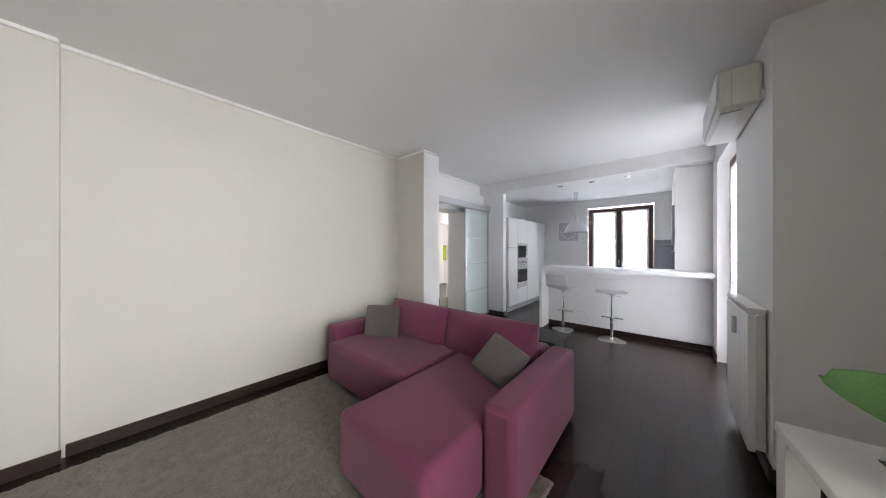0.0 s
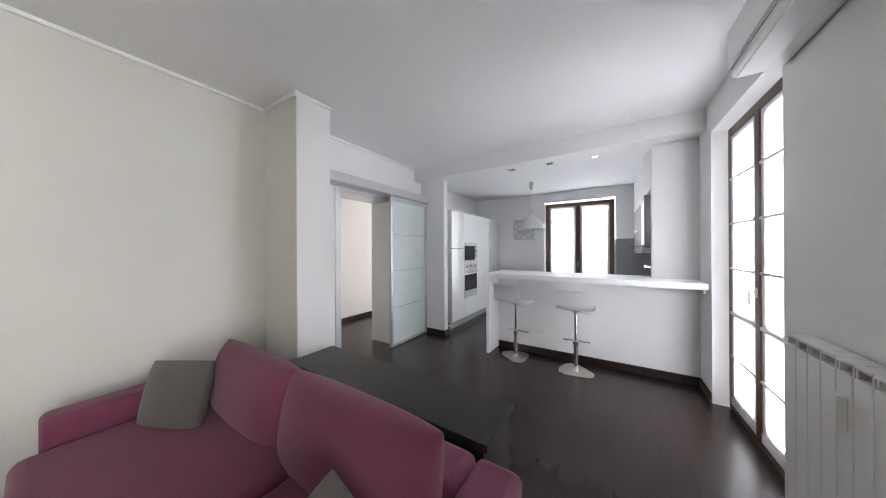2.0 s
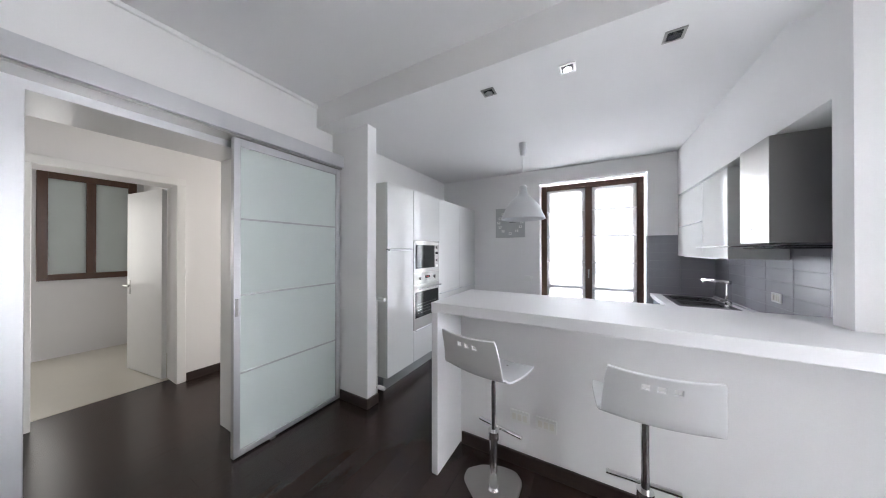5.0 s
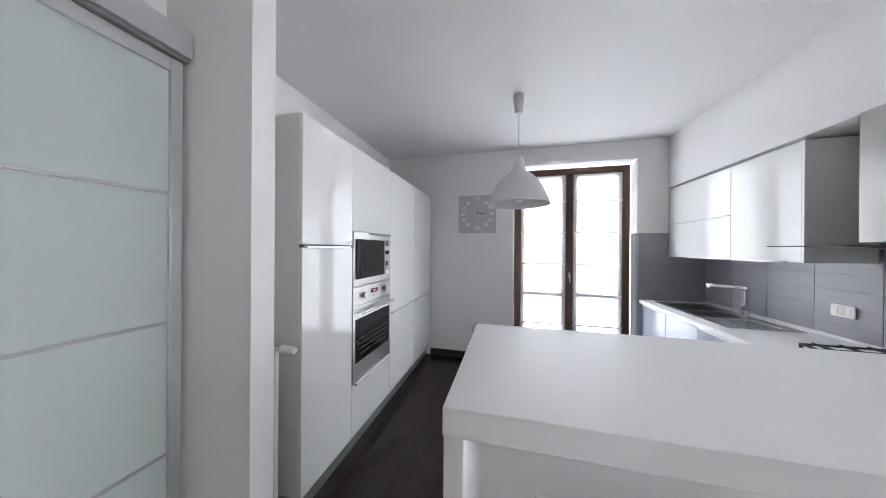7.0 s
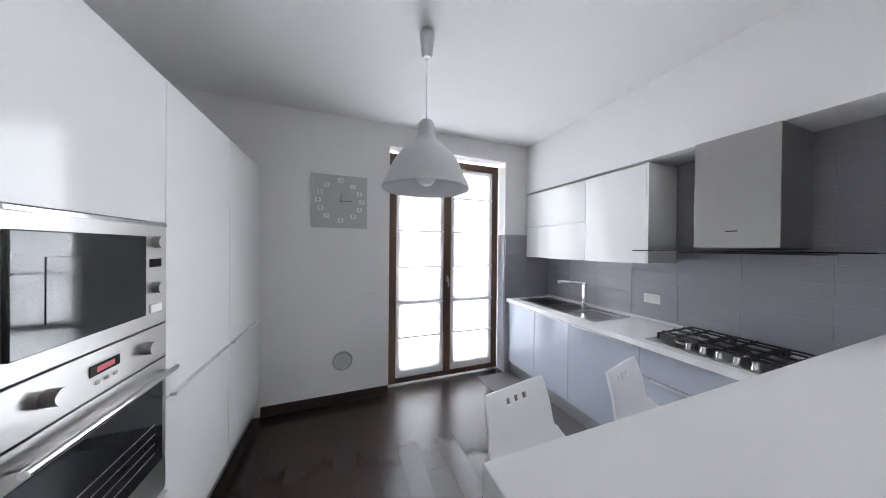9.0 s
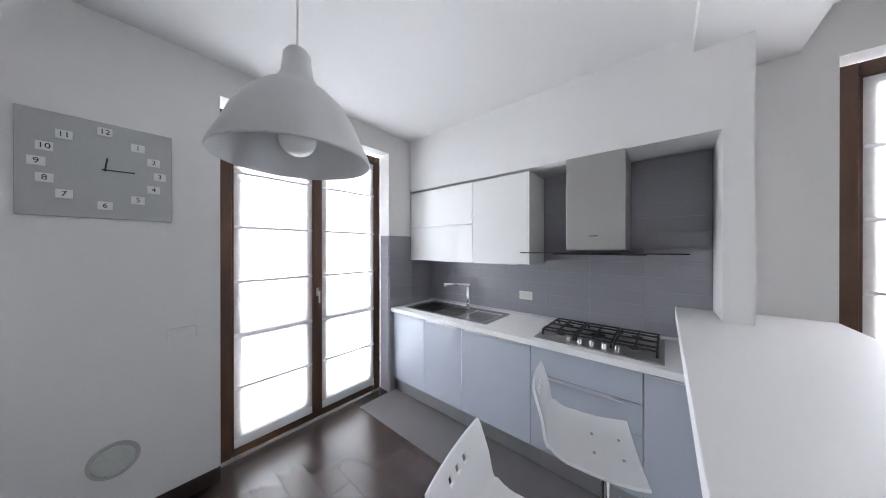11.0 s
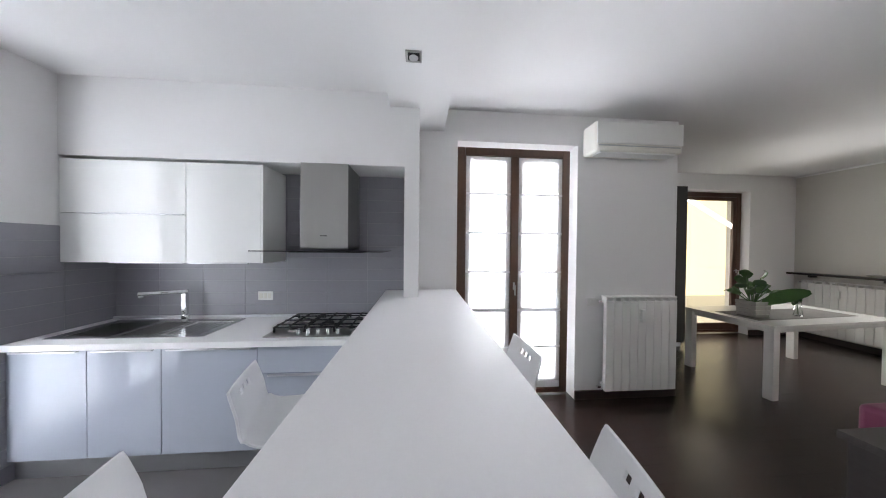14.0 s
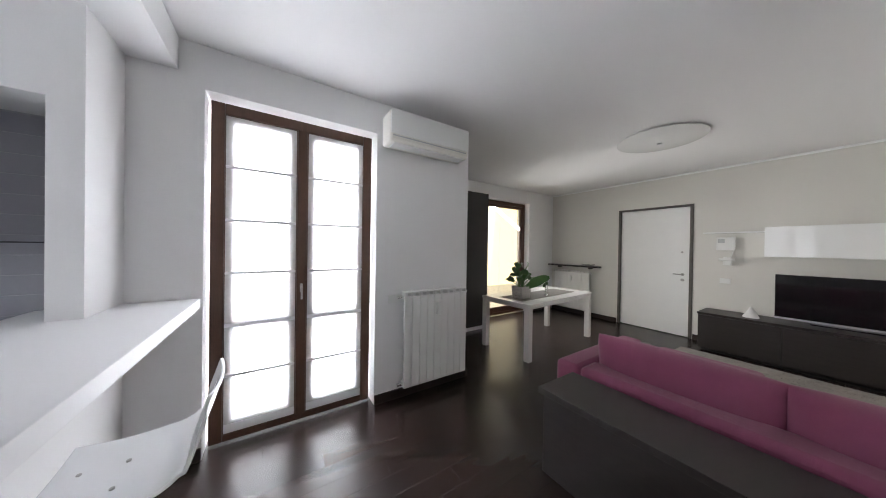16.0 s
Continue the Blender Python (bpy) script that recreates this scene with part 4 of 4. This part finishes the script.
# shaggy rug
bm = bmesh.new()
nx, ny = 230, 240
x0, x1, y0, y1 = -0.98, 1.33, 1.30, 3.72
rows = []
for j in range(ny + 1):
    row = []
    for i in range(nx + 1):
        edge = min(i, j, nx - i, ny - j)
        z = 0.006 + (0.0 if edge == 0 else 0.014 + random.uniform(-0.0055, 0.0055))
        row.append(bm.verts.new((x0 + (x1 - x0) * i / nx + random.uniform(-0.006, 0.006), y0 + (y1 - y0) * j / ny + random.uniform(-0.006, 0.006), z)))
    rows.append(row)
for j in range(ny):
    for i in range(nx):
        bm.faces.new((rows[j][i], rows[j][i + 1], rows[j + 1][i + 1], rows[j + 1][i]))
single("rug", bm, RUG, "beige-grey pile rug in front of the sofa", "rug")

root = thing("light_switch", (2.30, 5.41, 0.935), "white wall switch plate beside the terrace door", "switch")
part("plate", boxed(2.293, 2.3025, 5.35, 5.465, 0.897, 0.972, 0.003), PLASTIC, root)
part("rocker", boxed(2.289, 2.2935, 5.375, 5.44, 0.912, 0.957, 0.002), PLASTIC, root)

# air conditioner
root = thing("air_conditioner", (2.2, 5.08, 2.3), "white wall-mounted air conditioner", "air conditioner")
bm = boxed(2.10, 2.30, 4.72, 5.545, 2.305, 2.575, 0.025, segments=3)
part("casing", bm, CREAM, root)
part("front_panel", boxed(2.090, 2.102, 4.725, 5.54, 2.372, 2.565, 0.006), PLASTIC, root)
part("outlet_flap", boxed(2.112, 2.22, 4.77, 5.50, 2.295, 2.308, 0.004), PLASTIC, root, "white louvre flap")
part("slot", boxed(2.095, 2.101, 4.75, 5.52, 2.352, 2.362, 0.001), CLOCKGREY, root)
part("side_seam", boxed(2.16, 2.164, 4.7185, 4.721, 2.32, 2.55), CLOCKGREY, root)
part("pipe_cover", boxed(2.285, 2.302, 4.69, 4.719, 2.31, 2.37, 0.004), PLASTIC, root)


def radiator(name, y0, y1, z0, z1, count, label):
    """Cast sections, built along y with the wall behind at +x."""
    root = thing(name, (0, (y0 + y1) / 2, z0), label, "radiator")
    pitch = (y1 - y0) / count
    for k in range(count):
        ya = y0 + k * pitch
        bm = bmesh.new()
        box(bm, -0.045, -0.012, ya + 0.0012, ya + pitch - 0.0012, z0, z1 - 0.045, 0.004)
        box(bm, -0.040, 0.035, ya + 0.028, ya + pitch - 0.028, z0 + 0.02, z1 - 0.052, 0.004)
        for yb in (ya + 0.004, ya + pitch - 0.012):
            box(bm, -0.040, 0.030, yb, yb + 0.008, z1 - 0.046, z1 - 0.012, 0.002)
        box(bm, -0.045, 0.035, ya + 0.0012, ya + pitch - 0.0012, z1 - 0.013, z1, 0.004)
        box(bm, -0.012, 0.030, ya + 0.0012, ya + pitch - 0.0012, z0 + 0.02, z0 + 0.06, 0.004)
        part("section", bm, ENAMEL, root)
    for z in (z0 + 0.03, z1 - 0.05):
        part("valve", rod(bmesh.new(), (0.0, y1 - 0.01, z), (0.0, y1 + 0.05, z), 0.014, 12), CHROME, root)
    part("plug", rod(bmesh.new(), (0.0, y0 - 0.03, z1 - 0.05), (0.0, y0 + 0.01, z1 - 0.05), 0.016, 12), ENAMEL, root)
    part("heat_meter", boxed(-0.070, -0.045, (y0 + y1) / 2 - 0.02, (y0 + y1) / 2 + 0.02, z1 - 0.24, z1 - 0.12, 0.004), PLASTIC, root, "white heat cost meter")
    return root


r1 = radiator("radiator", 4.62, 5.335, 0.11, 1.0, 9, "white sectional radiator under the air conditioner")
r1.matrix_basis = pose(2.26, (4.62 + 5.335) / 2, 0.11)
r2 = radiator("radiator", 2.96, 3.76, 0.12, 0.96, 10, "white sectional radiator under a dark ledge")
r2.matrix_basis = pose(3.36, 0.72, 0.12, 0, 0, -90)

root = thing("ledge", (3.3, 0.76, 1.06), "dark wooden wall ledge above the radiator", "shelf")
part("board", boxed(2.76, 3.88, FL + 0.001, 0.86, 1.045, 1.075, 0.003), WENGE, root)
for x in (2.95, 3.65):
    part("bracket", boxed(x - 0.012, x + 0.012, FL + 0.001, 0.80, 1.01, 1.044, 0.002), WENGE, root)
root = thing("dish", (2.98, 0.77, 1.076), "shallow pale grey dish on the ledge", "dish")
part("body", lathe(bmesh.new(), [(0.0, 0.0), (0.07, 0.0), (0.13, 0.030), (0.126, 0.034), (0.07, 0.008), (0.0, 0.006)], 30, (2.98, 0.77, 1.0765)), POT, root)

# entrance door
root = thing("door_1", (1.905, FL, 0), "closed white entrance door in a grey-brown steel frame", "door")
tagged(root, kind="structure")
bm = bmesh.new()
box(bm, 1.362, 1.405, 0.505, 0.672, 0, 2.155, 0.003)
box(bm, 2.410, 2.453, 0.505, 0.672, 0, 2.155, 0.003)
box(bm, 1.362, 2.453, 0.505, 0.672, 2.156, 2.188, 0.003)
part("door_frame", bm, DOORSTEEL, root, "grey-brown steel frame")
part("leaf", boxed(1.408, 2.407, 0.56, 0.648, 0.012, 2.152, 0.003), TRIM, root, "smooth white door leaf")
part("spyhole", rod(bmesh.new(), (1.50, 0.648, 1.40), (1.50, 0.656, 1.40), 0.016, 16), STEEL, root)
bm = bmesh.new()
rod(bm, (1.49, 0.648, 1.03), (1.49, 0.70, 1.03), 0.010)
rod(bm, (1.49, 0.70, 1.03), (1.60, 0.70, 1.035), 0.009)
rod(bm, (1.49, 0.648, 1.03), (1.49, 0.654, 1.03), 0.024, 18)
part("door_handle", bm, STEEL, root)
part("lock", rod(bmesh.new(), (1.49, 0.648, 0.94), (1.49, 0.658, 0.94), 0.024, 18), STEEL, root)

# media wall
root = thing("sideboard", (0.0, 0.9, 0), "long dark wooden media sideboard under the television", "sideboard")
part("body", boxed(-1.08, 1.18, FL + 0.002, 1.155, 0.04, 0.515, 0.003), WENGE, root)
part("top", boxed(-1.085, 1.19, FL + 0.002, 1.165, 0.517, 0.545, 0.003), WENGE, root)
part("plinth", boxed(-1.05, 1.15, FL + 0.02, 1.12, 0.0, 0.039), IRON, root)
for k in range(3):
    xa = -1.075 + 0.752 * k
    part("drawer", boxed(xa + 0.003, xa + 0.747, 1.156, 1.174, 0.05, 0.508, 0.002), WENGE, root)
root = thing("television", (-0.05, 0.80, 0.546), "black flat television with a silver lower edge", "television")
part("screen", boxed(-0.60, 0.52, 0.775, 0.81, 0.585, 1.135, 0.006), BLACK, root)
part("lower_edge", boxed(-0.60, 0.52, 0.774, 0.813, 0.562, 0.584, 0.004), ALU, root)
part("foot", boxed(-0.32, 0.24, 0.70, 0.90, 0.546, 0.561, 0.004), BLACK, root)
bm = lathe(bmesh.new(), [(0.0, 0.0), (0.075, 0.0), (0.077, 0.008), (0.010, 0.135), (0.0, 0.14)], 24, (0.70, 0.98, 0.546))
single("cone_ornament", bm, PLASTIC, "small white cone on the sideboard", "ornament")
root = thing("media_wall_cabinet", (-0.2, 0.8, 1.36), "long white gloss wall cabinet over the television", "wall cabinet")
part("body", boxed(-1.08, 0.603, FL + 0.002, 0.93, 1.362, 1.752, 0.002), CARCASE, root)
for k in range(2):
    part("door", boxed(-1.078 + 0.84 * k, -0.242 + 0.843 * k, 0.931, 0.95, 1.363, 1.751, 0.002), LACQUER, root)
root = thing("wall_shelf", (0.92, 0.75, 1.70), "thin white wall shelf beside the wall cabinet", "shelf")
part("board", boxed(0.608, 1.22, FL + 0.001, 0.80, 1.69, 1.71, 0.002), LACQUER, root)
root = thing("intercom", (1.0, 0.67, 1.42), "white wall intercom with a handset below", "intercom")
part("body", boxed(0.90, 1.095, FL + 0.001, FL + 0.04, 1.44, 1.635, 0.008), PLASTIC, root)
part("screen", boxed(1.005, 1.075, FL + 0.04, FL + 0.043, 1.55, 1.61, 0.001), CLOCKGREY, root)
part("cradle", boxed(0.93, 1.02, FL + 0.001, FL + 0.05, 1.22, 1.34, 0.01), PLASTIC, root)
bm = boxed(0.90, 1.06, FL + 0.05, FL + 0.085, 1.285, 1.32, 0.012, segments=3)
part("handset", bm, PLASTIC, root)
part("cord", rod(bmesh.new(), (0.92, FL + 0.012, 1.44), (0.94, FL + 0.012, 1.33), 0.004, 8), PLASTIC, root)
root = thing("light_switch", (1.0, FL, 0.98), "white wall switch plate beside the entrance door", "switch")
part("plate", boxed(0.94, 1.055, FL + 0.001, FL + 0.010, 0.945, 1.02, 0.003), PLASTIC, root)
part("rocker", boxed(0.965, 1.03, FL + 0.010, FL + 0.014, 0.96, 1.005, 0.002), PLASTIC, root)

# ceiling lamp
root = thing("ceiling_lamp", (1.20, 2.65, 2.6), "flat round white ceiling lamp", "ceiling lamp")
part("plate", lathe(bmesh.new(), [(0.0, 2.699), (0.10, 2.699), (0.10, 2.685), (0.0, 2.685)], 40, (1.20, 2.65, 0)), PLASTIC, root)
part("shade", lathe(bmesh.new(), [(0.0, 2.648), (0.15, 2.652), (0.30, 2.664), (0.41, 2.684), (0.41, 2.689), (0.30, 2.672), (0.15, 2.684), (0.0, 2.684)], 48, (1.20, 2.65, 0)), BULB, root, "white glass dish")
part("knob", lathe(bmesh.new(), [(0.0, 2.634), (0.018, 2.636), (0.022, 2.646), (0.022, 2.6485)], 24, (1.20, 2.65, 0)), CLOCKGREY, root)

# tall dark cabinet in the corner
root = thing("tall_cabinet", (3.65, 3.7, 0), "tall dark brown cabinet beside the terrace door", "cabinet")
part("body", boxed(3.47, 3.88, 3.18, 4.52, 0.07, 2.37, 0.003), WENGE, root)
part("plinth", boxed(3.49, 3.87, 3.20, 4.50, 0.0, 0.069), TRIM, root, "white plinth")
for y0, y1 in ((3.18, 3.63), (3.63, 4.08), (4.08, 4.52)):
    part("door", boxed(3.45, 3.469, y0 + 0.002, y1 - 0.002, 0.075, 2.365, 0.002), WENGE, root)

# dining table
root = thing("dining_table", (2.60, 2.87, 0), "white lacquered dining table with square legs", "table")
part("tabletop", boxed(2.20, 3.00, 2.01, 3.73, 0.690, 0.725, 0.004), TABLEWHITE, root)
bm = bmesh.new()
for a in ((2.24, 2.96, 2.05, 2.07), (2.24, 2.96, 3.67, 3.69), (2.24, 2.26, 2.07, 3.67), (2.94, 2.96, 2.07, 3.67)):
    box(bm, *a, 0.645, 0.689, 0.001)
part("apron", bm, TABLEWHITE, root)
for x in (2.205, 2.92):
    for y in (2.015, 3.65):
        part("leg", boxed(x, x + 0.075, y, y + 0.075, 0.0, 0.689, 0.003), TABLEWHITE, root)
root.matrix_basis = pose(2.60, 2.87, 0, 0, 0, 4.5)
ob = single("table_runner", boxed(-0.19, 0.19, -0.70, 0.70, 0.0, 0.003, 0.001), RUNNER, "grey woven runner along the dining table", "table runner")
ob.matrix_basis = pose(2.56, 2.92, 0.7255, 0, 0, 4.5)
PX0, PY0, PZ = 2.50, 3.42, 0.729
root = thing("potted_plant", (PX0, PY0, PZ), "broad-leaved green plant in a pale square planter", "plant")
bm = bmesh.new()
for k, (za, zb, w) in enumerate(((0.0, 0.03, 0.085), (0.034, 0.075, 0.088), (0.079, 0.12, 0.091), (0.124, 0.165, 0.094))):
    for ax, bx, ay, by in ((-w, w, -w, -w + 0.014), (-w, w, w - 0.014, w), (-w, -w + 0.014, -w + 0.014, w - 0.014), (w - 0.014, w, -w + 0.014, w - 0.014)):
        box(bm, PX0 + ax, PX0 + bx, PY0 + ay, PY0 + by, PZ + za, PZ + zb, 0.002)
part("pot", bm, POT, root, "slatted pale wooden planter")
part("soil", boxed(PX0 - 0.070, PX0 + 0.070, PY0 - 0.070, PY0 + 0.070, PZ, PZ + 0.15), SOIL, root)
rnd = random.Random(11)
for k in range(20):
    a = k * 2.4 + rnd.uniform(-0.3, 0.3)
    tilt = (0.10, 0.32, 0.58, 0.90)[k % 4]
    length = rnd.uniform(0.13, 0.19)
    base = Vector((PX0 + 0.025 * math.cos(a), PY0 + 0.025 * math.sin(a), PZ + 0.148))
    way = Vector((math.cos(a) * math.sin(tilt), math.sin(a) * math.sin(tilt), math.cos(tilt)))
    tip = base + way * rnd.uniform(0.10, 0.20) * (1.35 if tilt < 0.2 else 1.0)
    part("stem", rod(bmesh.new(), base, tip, 0.0045, 6), LEAF, root)
    turn = rnd.uniform(-0.9, 0.9)
    side = (way.cross(Vector((math.sin(k), math.cos(k), 0.7)))).normalized()
    up = side.cross(way).normalized()
    bm = bmesh.new()
    steps, spine = 8, []
    for q in range(steps + 1):
        u = q / steps
        wide = rnd.uniform(0.046, 0.052) * math.sin(math.pi * min(1, u * 0.95 + 0.05)) ** 0.65 + 0.001
        out = tip + way * (length * u) - Vector((0, 0, 1)) * (0.07 * u * u) + up * (0.02 * math.sin(u * 3))
        spine.append([bm.verts.new(out + side * wide + up * 0.014), bm.verts.new(out), bm.verts.new(out - side * wide + up * 0.014)])
    for p, q in zip(spine, spine[1:]):
        for c in (0, 1):
            bm.faces.new((p[c], p[c + 1], q[c + 1], q[c]))
    leaf = part("leaf", bm, LEAF, root)
    thick = leaf.modifiers.new("thickness", "SOLIDIFY")
    thick.thickness = 0.0015

stalk = [Vector((PX0 - 0.01, PY0 - 0.02, PZ + 0.148)), Vector((PX0 - 0.05, PY0 - 0.05, PZ + 0.15))]
part("stem", rod(bmesh.new(), stalk[0], stalk[1], 0.005, 6), LEAF, root)
bm = bmesh.new()
spine = []
for q in range(13):
    u = q / 12
    wide = 0.070 * math.sin(math.pi * min(1, u * 0.93 + 0.05)) ** 0.55 + 0.001
    mid = stalk[1] + Vector((-0.31 * u, -0.07 * u, 0.24 * u - 0.07 * u * u))
    side = Vector((0.55, -0.30, 0.75)).normalized() * wide
    spine.append([bm.verts.new(mid + side), bm.verts.new(mid - Vector((0, 0, 0.012))), bm.verts.new(mid - side)])
for p, q in zip(spine, spine[1:]):
    for c in (0, 1):
        bm.faces.new((p[c], p[c + 1], q[c + 1], q[c]))
leaf = part("leaf", bm, LEAF, root, "long broad leaf reaching past the table edge")
thick = leaf.modifiers.new("thickness", "SOLIDIFY")
thick.thickness = 0.0015

root = thing("glass_vase", (2.47, 2.90, 0.729), "small clear glass vase with a green sprig", "vase")
part("glass", lathe(bmesh.new(), [(0.0, 0.0), (0.035, 0.0), (0.03, 0.06), (0.022, 0.16), (0.028, 0.20), (0.025, 0.20), (0.019, 0.16), (0.027, 0.06), (0.03, 0.006), (0.0, 0.006)], 24, (2.47, 2.90, 0.7295)), GLASS, root)
part("sprig", rod(bmesh.new(), (2.47, 2.90, 0.74), (2.485, 2.91, 0.95), 0.004, 6), LEAF, root)
for k in range(6):
    a = k * 1.9
    bm = bmesh.new()
    bmesh.ops.create_uvsphere(bm, u_segments=8, v_segments=6, radius=0.02, matrix=Matrix.Translation((2.482 + 0.022 * math.cos(a), 2.907 + 0.022 * math.sin(a), 0.86 + 0.02 * k)) @ Matrix.Diagonal((1, 0.5, 1.3, 1)))
    part("leaf", bm, LEAF, root)

# ---- pieces: tiles and floor planks ----
splash = structure("splashback", boxed(2.2575, 2.2645, 7.191, 9.534, 0.80, 2.054), GROUT, "grey tiled splashback behind the kitchen units", "splashback")
bm = bmesh.new()
box(bm, 1.636, 2.2555, 9.5285, 9.5355, 0.0, 1.572)
box(bm, 1.6275, 1.6345, 9.5355, 9.66, 0.0, 1.572)
splash2 = structure("splashback_side", bm, GROUT, "grey tiled wall beside the kitchen door", "splashback")
tile_a = mesh_of("tile", boxed(-0.004, 0.0, 0.0012, 0.3328, 0.0012, 0.0988, 0.0012, segments=1), TILE)
tile_b = mesh_of("tile", boxed(0.0012, 0.3085, -0.004, 0.0, 0.0012, 0.0988, 0.0012, segments=1), TILE)
tile_c = mesh_of("tile", boxed(-0.004, 0.0, 0.0012, 0.1215, 0.0012, 0.0988, 0.0012, segments=1), TILE)
for r in range(12):
    for c in range(7):
        ob = new("tile", tile_a)
        ob.parent, ob.location = splash, (2.2575, 7.192 + 0.3343 * c, 0.848 + 0.1 * r)
for r in range(15):
    for c in range(2):
        ob = new("tile", tile_b)
        ob.parent, ob.location = splash2, (1.637 + 0.3095 * c, 9.5285, 0.004 + 0.1045 * r)
        ob.scale = (1, 1, 1.045)
    ob = new("tile", tile_c)
    ob.parent, ob.location, ob.scale = splash2, (1.6275, 9.5365, 0.004 + 0.1045 * r), (1, 1, 1.045)

floor_ob = bpy.data.objects["floor"]
PW, PL = 0.14, 1.4
plank = mesh_of("plank", boxed(0.0005, PW - 0.0005, 0.0005, PL - 0.0005, -0.012, 0.0), PLANK)
count = 0
far = bmesh.new()
for c in range(-12, 30):
    x = c * PW
    off = (c * 0.53) % PL
    for r in range(0, 8):
        y = 0.35 - off + r * PL
        if y + PL < 0.5 or y > 9.9 or x + PW < -1.6 or x > 3.95:
            continue
        near = -1.1 < x < 2.3 and count < 300
        ya, yb, xa, xb = max(y, 0.52), min(y + PL, 9.74), max(x, -1.68), min(x + PW, 4.0)
        if near and ya == y and yb == y + PL:
            ob = new("plank", plank)
            ob.parent, ob.location = floor_ob, (x, y, 0)
            count += 1
        else:
            box(far, xa + 0.0005, xb - 0.0005, ya + 0.0005, yb - 0.0005, -0.012, 0.0)
for c in range(9):
    for r in range(5):
        box(far, -2.94 + 0.14 * c, -2.8008 + 0.14 * c, 4.2 + 1.2 * r, 5.3992 + 1.2 * r, -0.012, 0.0)
tagged(part("far_planks", far, PLANK, floor_ob, "dark wooden planks", smooth=False), kind="stuff")
